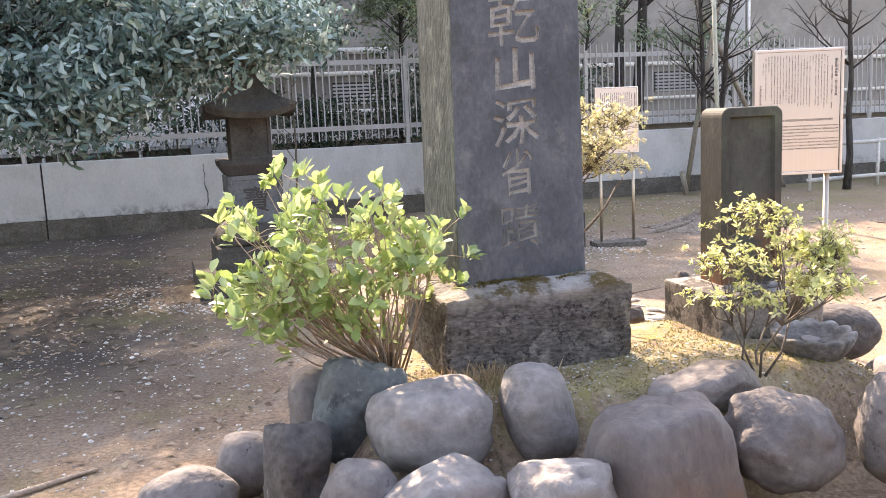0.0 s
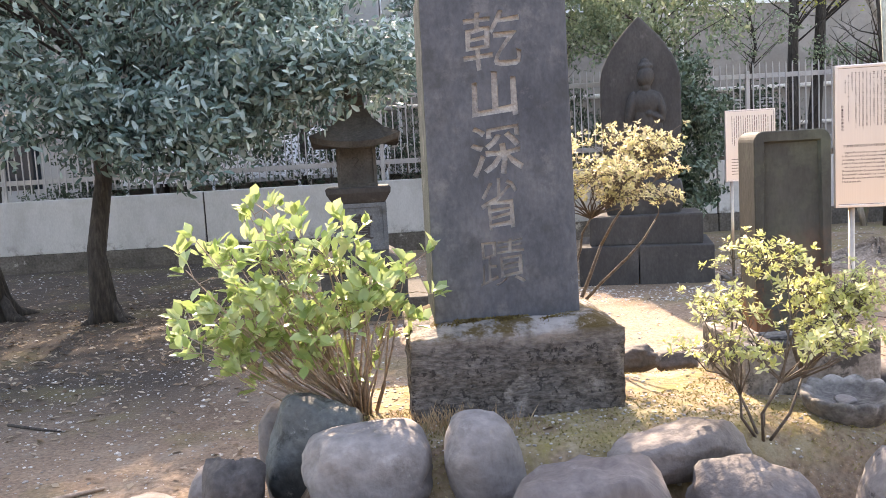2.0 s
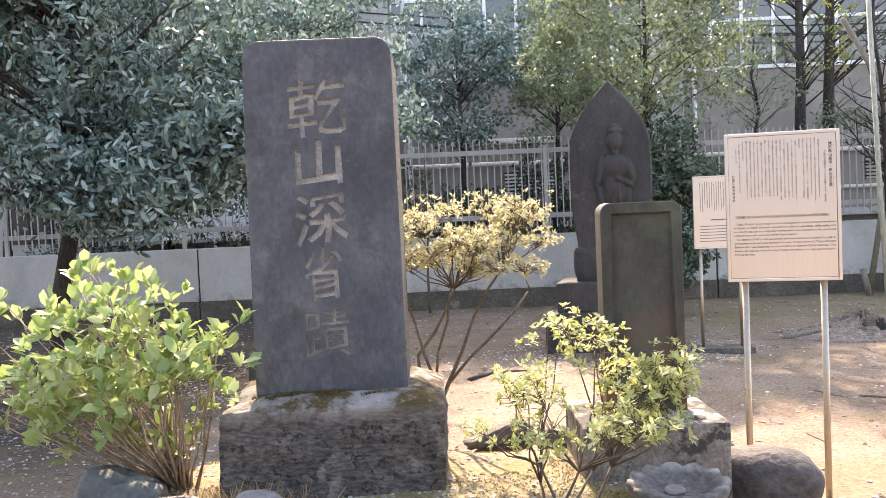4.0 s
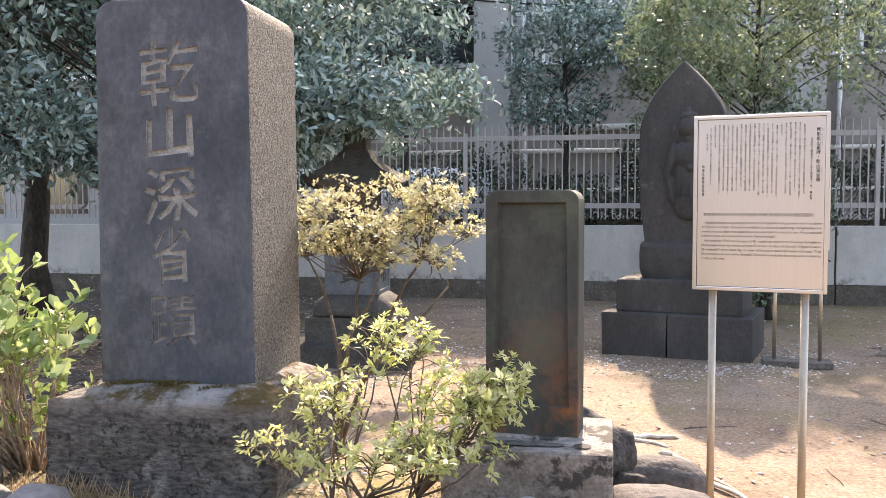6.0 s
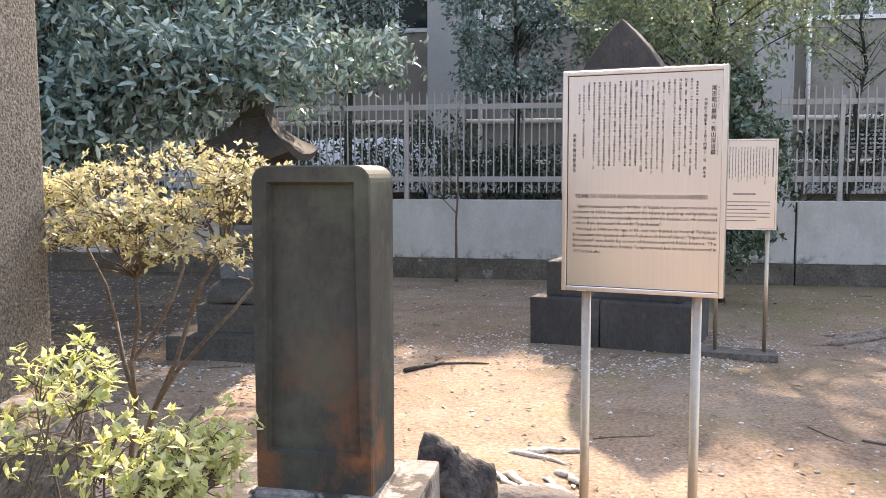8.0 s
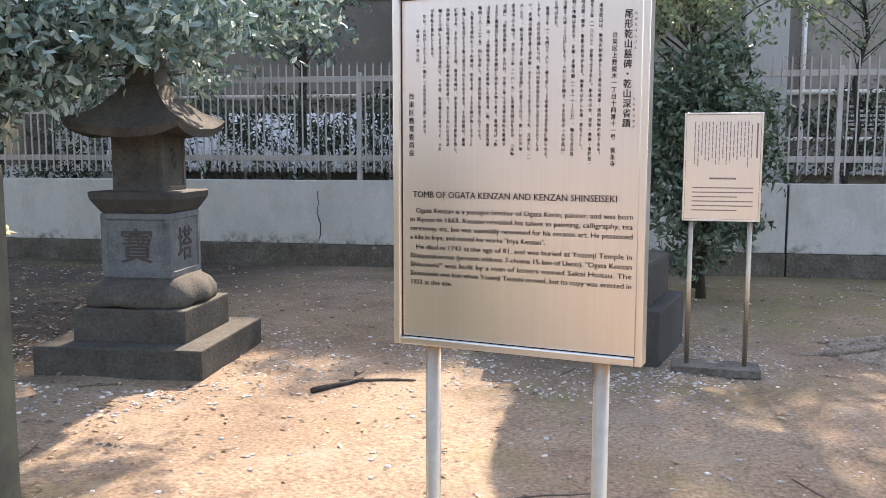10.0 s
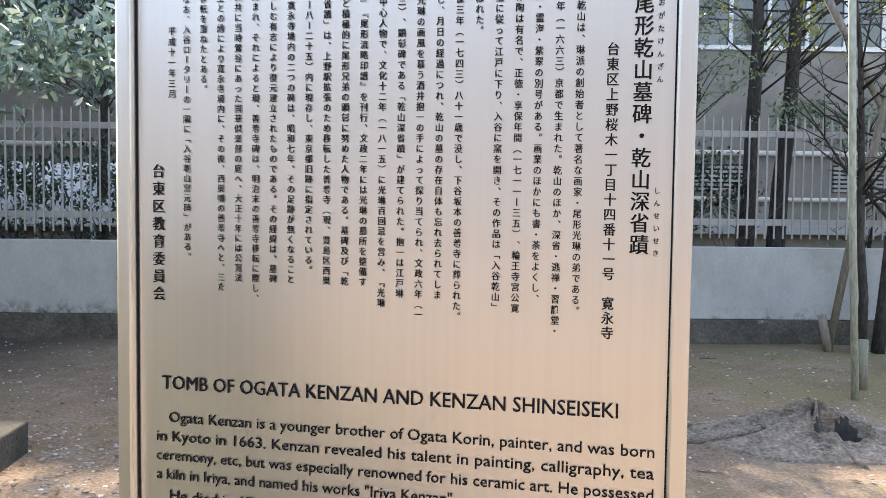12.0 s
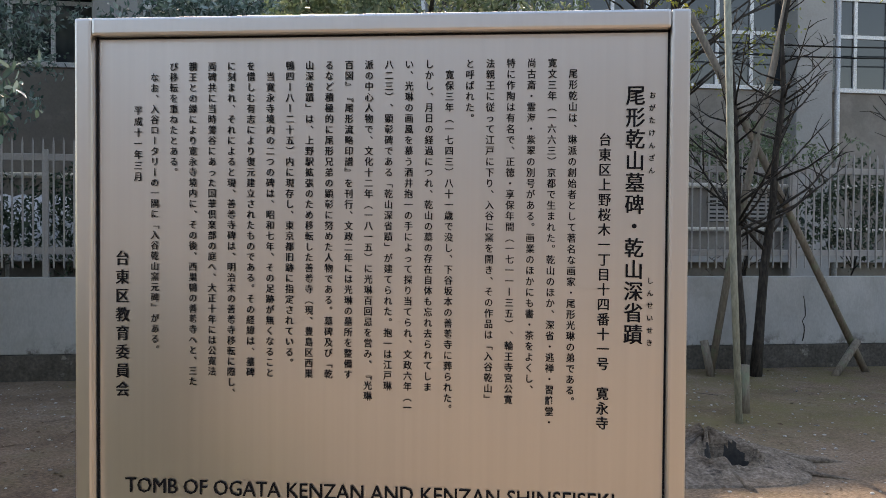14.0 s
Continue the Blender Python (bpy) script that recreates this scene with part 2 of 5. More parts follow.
MIDGREEN = leaf_material("grey_green_leaf", [(0.085, 0.135, 0.075), (0.150, 0.205, 0.115), (0.29, 0.335, 0.21), (0.10, 0.16, 0.085)], 0.36, 0.34)
HYDRANGEA = leaf_material("fresh_green_leaf", [(0.22, 0.325, 0.10), (0.34, 0.44, 0.165), (0.46, 0.53, 0.27), (0.26, 0.36, 0.125)], 0.36, 0.32)
AZALEA = leaf_material("yellow_green_leaf", [(0.36, 0.41, 0.13), (0.52, 0.55, 0.22), (0.63, 0.62, 0.36), (0.42, 0.46, 0.15)], 0.5, 0.45)
AZALEA_GOLD = leaf_material("golden_bronze_leaf", [(0.43, 0.43, 0.19), (0.58, 0.56, 0.32), (0.58, 0.49, 0.33), (0.48, 0.50, 0.22)], 0.45, 0.45)
SPRING = leaf_material("yellow_spring_leaf", [(0.28, 0.30, 0.06), (0.40, 0.38, 0.08), (0.2, 0.24, 0.06)], 0.5, 0.45)
MOSS_BROWN = leaf_material("brown_moss_blade", [(0.10, 0.07, 0.022), (0.16, 0.115, 0.038), (0.20, 0.165, 0.06), (0.12, 0.08, 0.03)], 0.25, 0.85)
STRAW = leaf_material("dry_grass", [(0.34, 0.22, 0.11), (0.46, 0.34, 0.20), (0.28, 0.16, 0.09)], 0.3, 0.7)
LITTER = leaf_material("dry_leaf", [(0.10, 0.06, 0.035), (0.20, 0.14, 0.09), (0.36, 0.30, 0.22), (0.14, 0.09, 0.05)], 0.15, 0.8)
PEBBLE = material("pebble", [(0.20, 0.18, 0.165), (0.38, 0.36, 0.33), (0.55, 0.53, 0.50)], 9, 0.85, 0.2, 60, island=0.4)
BUILDING = layered(material("beige_rendered_wall", [(0.205, 0.184, 0.164), (0.245, 0.225, 0.200)], 0.8, 0.9, 0.15, 30, grain=0.06), (0.33, 0.30, 0.27), 0.7, 0.5, 0.7)
# Tone chosen for how the added unseen wall mirrors in the steel board.
REFLECTED_WALL = material("unseen_wall_grey", [(0.066, 0.074, 0.089), (0.092, 0.102, 0.120)], 2, 0.85, 0.3, 30, stretch=(6, 1, 1))
BUILDING_PALE = material("pale_column_paint", [(0.324, 0.318, 0.306), (0.374, 0.368, 0.356)], 0.9, 0.85, 0.1, 30, grain=0.05)
ALUMINIUM = material("window_aluminium", [(0.55, 0.56, 0.57), (0.64, 0.65, 0.66)], 4, 0.45, 0.0, metal=0.3)
WHITE_SHEET = material("white_plastic_sheet", [(0.66, 0.67, 0.68), (0.76, 0.77, 0.78)], 2, 0.5, 0.0)
PIPE = material("painted_pipe", [(0.46, 0.44, 0.40), (0.54, 0.52, 0.48)], 4, 0.6, 0.1)
GLASS = bpy.data.materials.new("window_glass")
GLASS.use_nodes = True
for key, value in (("Base Color", (0.02, 0.025, 0.03, 1)), ("Roughness", 0.06), ("Specular IOR Level", 0.7)):
    GLASS.node_tree.nodes["Principled BSDF"].inputs[key].default_value = value


def ground_material():
    """Bare trodden earth with damp brown stains, moss on and near the mound, pale dust, and the trees' shade painted in
    at back left.
    """
    m = material("trodden_earth", [(0.130, 0.086, 0.056), (0.212, 0.149, 0.102), (0.27, 0.205, 0.149)], 0.9, 0.95, 0.8, 42, grain=0.42, detail=14)
    layered(m, (0.25, 0.208, 0.165), 2.4, 0.54, 0.74)
    layered(m, (0.105, 0.07, 0.05), 2.6, 0.58, 0.70)
    # Dark earth at back left, with the evergreens' shade put into its colour.
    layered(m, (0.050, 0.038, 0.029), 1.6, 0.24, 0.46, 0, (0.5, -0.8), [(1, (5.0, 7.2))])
    layered(m, (0.175, 0.148, 0.060), 1.4, 0.40, 0.66, 0, (3.4, 4.6), [(1, (10.6, 11.8))])
    layered(m, (0.150, 0.128, 0.050), 0.8, 0.52, 0.76)
    layered(m, (0.20, 0.165, 0.06), 5.0, 0.42, 0.62, 2, (0.26, 0.36))
    layered(m, (0.30, 0.275, 0.24), 90.0, 0.60, 0.66)
    layered(m, (0.28, 0.235, 0.155), 7.0, 0.50, 0.62, 2, (0.26, 0.36))
    return m


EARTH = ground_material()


# ---- mesh helpers ----
def mesh_object(name, bm, mats, parent=None, label="", smooth=False, at=None):
    me = bpy.data.meshes.new(name)
    if smooth:
        for fc in bm.faces:
            fc.smooth = True
    bm.to_mesh(me)
    bm.free()
    for m in (mats if isinstance(mats, (list, tuple)) else [mats]):
        me.materials.append(m)
    ob = new(name, me)
    if at is not None:
        ob.matrix_basis = at
    if parent is not None:
        ob.parent = parent
    if label:
        ob["label"] = label
    return ob


def part(name, bm, mat, parent, label="", smooth=False, at=None):
    return mesh_object(name, bm, mat, parent, label, smooth, at)


def thing(name, m, label, category, group=""):
    ob = new(name)
    ob.empty_display_size = 0.1
    ob.matrix_basis = m
    return tagged(ob, label, category, group)


def box(x0, y0, z0, x1, y1, z1, bevel=0.0, segments=2, bm=None):
    bm2 = bmesh.new()
    bmesh.ops.create_cube(bm2, size=1, matrix=Matrix.LocRotScale(((x0 + x1) / 2, (y0 + y1) / 2, (z0 + z1) / 2), None, (x1 - x0, y1 - y0, z1 - z0)))
    if bevel:
        bmesh.ops.bevel(bm2, geom=bm2.edges[:], offset=bevel, segments=segments, affect="EDGES", profile=0.6)
    if bm is None:
        return bm2
    me = bpy.data.meshes.new("tmp")
    bm2.to_mesh(me)
    bm2.free()
    bm.from_mesh(me)
    bpy.data.meshes.remove(me)
    return bm


def prism(outline, y0, y1, bevel=0.0, segments=2):
    """An upright slab from an outline in x and z."""
    bm = bmesh.new()
    front = [bm.verts.new((x, y0, z)) for x, z in outline]
    back = [bm.verts.new((x, y1, z)) for x, z in outline]
    f0 = bm.faces.new(front)
    bm.faces.new(back[::-1])
    for k in range(len(outline)):
        bm.faces.new((front[k], back[k], back[(k + 1) % len(outline)], front[(k + 1) % len(outline)]))
    bmesh.ops.recalc_face_normals(bm, faces=bm.faces[:])
    if bevel:
        edges = [e for e in bm.edges if abs(e.verts[0].co.y - e.verts[1].co.y) < 1e-6]
        bmesh.ops.bevel(bm, geom=edges, offset=bevel, segments=segments, affect="EDGES", profile=0.6)
    return bm


def rings(sections, n=4, bm=None, turn=0.0, power=1.0):
    """A solid lofted from (z, half width, half depth) sections with n sides; power over 1 squares the round."""
    bm = bm or bmesh.new()
    prev = None
    for z, hx, hy in sections:
        ring = []
        for k in range(n):
            a = 2 * math.pi * (k + 0.5) / n + turn
            c, s = math.cos(a), math.sin(a)
            if n == 4:
                c, s = c * math.sqrt(2), s * math.sqrt(2)
            elif power != 1.0:
                q = (abs(c) ** power + abs(s) ** power) ** (-1 / power)
                c, s = c * q, s * q
            ring.append(bm.verts.new((c * hx, s * hy, z)))
        if prev:
            for k in range(n):
                bm.faces.new((prev[k], prev[(k + 1) % n], ring[(k + 1) % n], ring[k]))
        else:
            bm.faces.new(ring[::-1])
        prev = ring
    bm.faces.new(prev)
    bmesh.ops.recalc_face_normals(bm, faces=bm.faces[:])
    return bm


def tube(points, radii, sides=6, bm=None):
    bm = bm or bmesh.new()
    prev = None
    for k, p in enumerate(points):
        d = (Vector(points[min(k + 1, len(points) - 1)]) - Vector(points[max(k - 1, 0)])).normalized()
        u = d.orthogonal().normalized()
        if prev:
            u = (last_u - d * last_u.dot(d)).normalized()
        last_u = u
        v = d.cross(u)
        ring = [bm.verts.new(Vector(p) + (u * math.cos(2 * math.pi * j / sides) + v * math.sin(2 * math.pi * j / sides)) * radii[k]) for j in range(sides)]
        if prev:
            for j in range(sides):
                bm.faces.new((prev[j], prev[(j + 1) % sides], ring[(j + 1) % sides], ring[j]))
        else:
            bm.faces.new(ring[::-1])
        prev = ring
    bm.faces.new(prev)
    for fc in bm.faces:
        fc.smooth = True
    return bm


def roughen(bm, amount, scale, seed=0.0):
    for v in bm.verts:
        p = Vector(v.co) * scale + Vector((seed, seed * 1.7, -seed))
        v.co += Vector(noise.noise_vector(p)) * amount
    return bm


def arched_path(a, b, sag, steps, rng, wobble=0.0):
    a, b = Vector(a), Vector(b)
    pts = []
    for k in range(steps + 1):
        t = k / steps
        p = a.lerp(b, t) + Vector((0, 0, sag * 4 * t * (1 - t)))
        if 0 < k < steps:
            p += Vector((rng.uniform(-1, 1), rng.uniform(-1, 1), rng.uniform(-1, 1))) * wobble
        pts.append(p)
    return pts


LEAF_LONG = [(0, 0, 0), (0.5, 0.22, 0.06), (0.5, 0, -0.02), (0.5, -0.22, 0.06), (1, 0, 0.0)]
LEAF_OVAL = [(0, 0, 0), (0.28, 0.15, 0.04), (0.68, 0.17, 0.05), (1, 0, -0.05), (0.68, -0.17, 0.05), (0.28, -0.15, 0.04), (0.5, 0, -0.02)]
LEAF_ROUND = [(0, 0, 0), (0.30, 0.21, 0.05), (0.68, 0.25, 0.07), (1, 0, -0.05), (0.68, -0.25, 0.07), (0.30, -0.21, 0.05), (0.5, 0, -0.02)]
LEAF_FACES = {5: [(0, 2, 1), (0, 3, 2), (1, 2, 4), (2, 3, 4)], 7: [(0, 6, 1), (1, 6, 2), (2, 6, 3), (3, 6, 4), (4, 6, 5), (5, 6, 0)]}


def leaf_mesh(name, base, heading, normal, size, shape):
    """One mesh of many folded leaves: base points, headings, rough normals and sizes as arrays."""
    base, heading, normal = np.array(base, float), np.array(heading, float), np.array(normal, float)
    size = np.array(size, float)
    heading /= np.linalg.norm(heading, axis=1, keepdims=True) + 1e-9
    side = np.cross(normal, heading)
    side /= np.linalg.norm(side, axis=1, keepdims=True) + 1e-9
    up = np.cross(heading, side)
    tpl = np.array(shape)
    verts = base[:, None, :] + size[:, None, None] * (tpl[None, :, 0, None] * heading[:, None, :] + tpl[None, :, 1, None] * side[:, None, :] + tpl[None, :, 2, None] * up[:, None, :])
    count, k = len(base), len(tpl)
    faces = (np.array(LEAF_FACES[k])[None] + (np.arange(count) * k)[:, None, None]).reshape(-1, 3)
    me = bpy.data.meshes.new(name)
    me.vertices.add(count * k)
    me.vertices.foreach_set("co", verts.reshape(-1))
    me.loops.add(faces.size)
    me.loops.foreach_set("vertex_index", faces.reshape(-1).astype(np.int32))
    me.polygons.add(len(faces))
    me.polygons.foreach_set("loop_start", np.arange(0, faces.size, 3, dtype=np.int32))
    me.update(calc_edges=True)
    return me


def leaf_object(name, mesh, mat, parent=None, label=""):
    mesh.materials.append(mat)
    ob = new(name, mesh)
    if parent is not None:
        ob.parent = parent
    if label:
        ob["label"] = label
    return ob


def whorls(tips, rng, per, size, spread=0.9, jitter=0.04, droop=0.1, flat=0.6):
    """Leaves standing in whorls round the twig tips (place, heading)."""
    base, heading, normal, sizes = [], [], [], []
    for p, d in tips:
        d = np.array(d, float)
        d /= np.linalg.norm(d) + 1e-9
        for _ in range(per):
            r = rng.normal(size=3)
            r -= d * r.dot(d) * 0.7
            r /= np.linalg.norm(r) + 1e-9
            h = d * (1 - spread) + r * spread + np.array((0, 0, -droop))
            base.append(np.array(p) + rng.normal(size=3) * jitter)
            heading.append(h)
            normal.append(d * 0.8 + np.array((0, 0, flat)) + rng.normal(size=3) * 0.35)
            sizes.append(size * rng.uniform(0.6, 1.2))
    return base, heading, normal, sizes


# ---- ground, walls ----
def smooth01(t):
    t = min(1.0, max(0.0, t))
    return t * t * (3 - 2 * t)


def ground_z(x, y):
    """The yard, nearly flat, with the mound that carries the monuments."""
    front = 3.72 + 0.05 * math.sin(3 * x)
    m = smooth01((y - front) / 0.35) * smooth01((6.1 - y) / 1.3) * smooth01((x - 0.22) / 0.45) * smooth01((3.35 - x) / 0.7)
    z = (0.45 - 0.06 * smooth01((x - 2.2) / 0.5)) * m + 0.03 * m * noise.noise(Vector((x * 1.7, y * 1.7, 0)))
    z += 0.03 * noise.noise(Vector((x * 0.35, y * 0.35, 3.0))) + 0.012 * noise.noise(Vector((x * 2.1, y * 2.1, 7.0)))
    return z - 0.02


def build_ground():
    def axis(lo, hi, fine):
        near = list(np.arange(lo, hi, fine))
        out_lo = [lo - 0.4 * 1.32 ** k for k in range(20, -1, -1)]
        out_hi = [hi + 0.4 * 1.32 ** k for k in range(0, 21)]
        return out_lo + near + out_hi
    xs, ys = axis(-3.0, 6.0, 0.06), axis(2.4, 9.0, 0.06)
    bm = bmesh.new()
    grid = [[bm.verts.new((x, y, ground_z(x, y) if abs(x) < 30 and abs(y) < 30 else -0.02)) for x in xs] for y in ys]
    for j in range(len(ys) - 1):
        for i in range(len(xs) - 1):
            bm.faces.new((grid[j][i], grid[j][i + 1], grid[j + 1][i + 1], grid[j + 1][i]))
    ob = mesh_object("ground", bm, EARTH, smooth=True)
    tagged(ob, "bare brown earth with moss patches and pale dust", "ground", kind="structure")


build_ground()

WALL_Y = 14.655


def build_wall():
    wall = tagged(new("wall_north"), "white painted concrete boundary wall with dark stained foot", "wall", kind="structure")
    joints = [-26.3, -18.25, -10.2, -2.175, 5.87, 13.9, 22.0]
    for a, b in zip(joints, joints[1:]):
        bm = box(a + 0.012, WALL_Y, 0.26, b - 0.012, WALL_Y + 0.20, 1.085, 0.012)
        part("wall_panel", bm, CONCRETE, wall)
        bm = box(a + 0.008, WALL_Y - 0.025, -0.25, b - 0.008, WALL_Y + 0.22, 0.256, 0.012)
        part("footing", bm, FOOTING, wall, "rough grey concrete footing")
        part("joint", box(b - 0.02, WALL_Y + 0.03, -0.2, b + 0.02, WALL_Y + 0.17, 1.07), GAP, wall, "dark expansion joint")
    rng = random.Random(4)
    for x, z0, z1 in ((0.09, 0.3, 0.95), (9.4, 0.3, 0.85)):
        pts = [(x + rng.uniform(-0.025, 0.025), WALL_Y - 0.001, z1 - (z1 - z0) * k / 9) for k in range(10)]
        part("crack", tube(pts, [0.004 + 0.005 * rng.random() for _ in pts], 5), GAP, wall, "dark crack")


build_wall()
# Unseen wall, added to darken and cool what the steel board reflects.
back = mesh_object("unseen_reflection_wall", box(-30, -14.3, -0.2, 30, -14, 9.5, 0.02), REFLECTED_WALL)
tagged(back, "plain unseen grey wall added for the steel board to reflect", "wall", kind="structure")


# ---- fence ----
def build_fence():
    fence = thing("fence", pose(0, WALL_Y + 0.1, 1.085), "grey painted steel bar fence on the boundary wall", "fence")
    x0, x1 = -9.0, 15.4
    for z in (0.25, 1.26):
        part("rail", box(x0, 0.0, z, x1, 0.03, z + 0.075, 0.004, 1), PAINT, fence)
    first = None
    for post in (-8.1, -5.2, -2.4, 0.61, 3.29, 6.42, 9.3, 12.2, 15.1):
        if first is None:
            first = part("post", box(-0.03, -0.012, -0.005, 0.03, 0.045, 1.38, 0.004, 1), PAINT, fence)
            first.location.x = post
        else:
            ob = first.copy()
            scene.collection.objects.link(ob)
            ob.location.x = post
    bm = bmesh.new()
    rings([(0.10, 0.0085, 0.0085), (1.45, 0.0085, 0.0085), (1.51, 0.001, 0.001)], 4, bm)
    bar0 = part("bar", bm, PAINT, fence)
    x, k = x0 + 0.1, 0
    while x < x1:
        ob = bar0 if k == 0 else bar0.copy()
        if k:
            scene.collection.objects.link(ob)
        ob.location = (x, -0.012, 0)
        x += 0.1055
        k += 1


build_fence()


# ---- main monument ----
def text_mesh(body, size, depth=0.0, offset=0.0, align="CENTER"):
    c = bpy.data.curves.new("writing", "FONT")
    c.body, c.size, c.extrude, c.offset, c.align_x, c.resolution_u = body, size, depth, offset, align, 2
    ob = new("writing", c)
    me = bpy.data.meshes.new_from_object(ob.evaluated_get(bpy.context.evaluated_depsgraph_get()))
    bpy.data.objects.remove(ob)
    bpy.data.curves.remove(c)
    return me


def rounded_top(x0, x1, z0, z1, r, n=6):
    pts = [(x0, z0), (x1, z0)]
    pts += [(x1 - r + r * math.cos(a), z1 - r + r * math.sin(a)) for a in [math.pi / 2 * k / n for k in range(n + 1)]]
    pts += [(x0 + r + r * math.cos(a), z1 - r + r * math.sin(a)) for a in [math.pi / 2 + math.pi / 2 * k / n for k in range(n + 1)]]
    return pts


def build_monument():
    mon = thing("stone_monument", pose(1.316, 4.53, 0.80, 0, 0, 1.5), "tall dark grey stone monument with carved writing on a rough plinth", "monument")
    outline = rounded_top(-0.305, 0.305, 0.0, 1.41, 0.07)
    outline = [(x * (1 - 0.035 * z / 1.41), z) for x, z in outline]
    bm = prism(outline, 0.0, 0.50, 0.010, 2)
    bmesh.ops.triangulate(bm, faces=[fc for fc in bm.faces if len(fc.verts) > 4])
    for fc in bm.faces:
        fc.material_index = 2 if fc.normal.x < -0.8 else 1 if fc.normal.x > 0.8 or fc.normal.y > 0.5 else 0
    slab = part("slab", bm, [STELE, ROUGH_SIDE, SHADED_GREEN_SIDE], mon, "smooth dark face and coarse pecked sides")
    heights = (1.050, 0.853, 0.620, 0.398, 0.160)
    sizes = (0.250, 0.198, 0.218, 0.228, 0.215)
    widths = (1.0, 1.12, 1.02, 0.74, 0.95)
    for ch, z, size, wide in zip("乾山深省蹟", heights, sizes, widths):
        cut_in = False
        slant = Matrix(((1, 0, 0, 0), (0.10, 1, 0, 0), (0, 0, 1, 0), (0, 0, 0, 1)))
        for spread, wave in [(q, w) for w in (0.012, 0.009, 0.006, 0.0) for q in (0.003, 0.002, 0.001, 0.0, -0.001)]:
            me = text_mesh(ch, size, 0.012, spread)
            for v in me.vertices:
                p = Vector((v.co.x, v.co.y, size)) / size * 4
                v.co.x += wave * noise.noise(p)
                v.co.y += wave * noise.noise(p + Vector((9, 0, 0)))
            me.transform(slant)
            me.transform(Matrix.Translation((-0.012, 0.0, z)) @ Matrix.Rotation(radians(90), 4, "X") @ Matrix.Diagonal((wide, 1.0, 1.0, 1.0)))
            want = sum(fc.area for fc in me.polygons if fc.normal.y < -0.9)
            cut = bmesh.new()
            cut.from_mesh(me)
            bpy.data.meshes.remove(me)
            bmesh.ops.remove_doubles(cut, verts=cut.verts[:], dist=0.0001)
            bmesh.ops.recalc_face_normals(cut, faces=cut.faces[:])
            cutter = mesh_object("carving", cut, CARVED)
            cutter.matrix_basis = mon.matrix_basis.copy()
            bpy.context.view_layer.update()
            mod = slab.modifiers.new("carve", "BOOLEAN")
            mod.operation, mod.object, mod.solver, mod.material_mode = "DIFFERENCE", cutter, "EXACT", "TRANSFER"
            bpy.context.view_layer.update()
            done = bpy.data.meshes.new_from_object(slab.evaluated_get(bpy.context.evaluated_depsgraph_get()))
            slab.modifiers.clear()
            bpy.data.objects.remove(cutter)
            sunk = sum(fc.area for fc in done.polygons if abs(fc.center.y - 0.012) < 0.003 and fc.normal.y < -0.5 and abs(fc.center.z - z - 0.38 * size) < 0.6 * size)
            face = sum(fc.area for fc in done.polygons if abs(fc.center.y) < 0.002 and fc.normal.y < -0.5)
            if 0.92 * want < sunk < 1.12 * want and face > 0.5:
                slab.data = done
                cut_in = True
                break
        if not cut_in:
            me = text_mesh(ch, size, 0.001, 0.003)
            me.transform(Matrix.Translation((-0.012, -0.0012, z)) @ Matrix.Rotation(radians(90), 4, "X") @ Matrix.Diagonal((wide, 1.0, 1.0, 1.0)))
            inlay = bmesh.new()
            inlay.from_mesh(me)
            part("carved_character", inlay, CARVED, mon, "weathered carved character")
    bpy.context.view_layer.update()
    slots = [k for k, m in enumerate(slab.data.materials) if m is CARVED]
    whole = bmesh.new()
    whole.from_mesh(slab.data)
    for z, size in zip(heights, sizes):
        mine = [fc for fc in whole.faces if fc.material_index in slots and abs(fc.calc_center_median().z - z - 0.38 * size) < 0.55 * size]
        if not mine:
            continue
        grooves = bmesh.new()
        for fc in mine:
            grooves.faces.new([grooves.verts.new(v.co) for v in fc.verts])
        bmesh.ops.remove_doubles(grooves, verts=grooves.verts[:], dist=0.00001)
        bmesh.ops.delete(whole, geom=mine, context="FACES_ONLY")
        part("carved_character", grooves, CARVED, mon, "weathered character cut into the dark face")
    whole.to_mesh(slab.data)
    whole.free()
    return mon


build_monument()


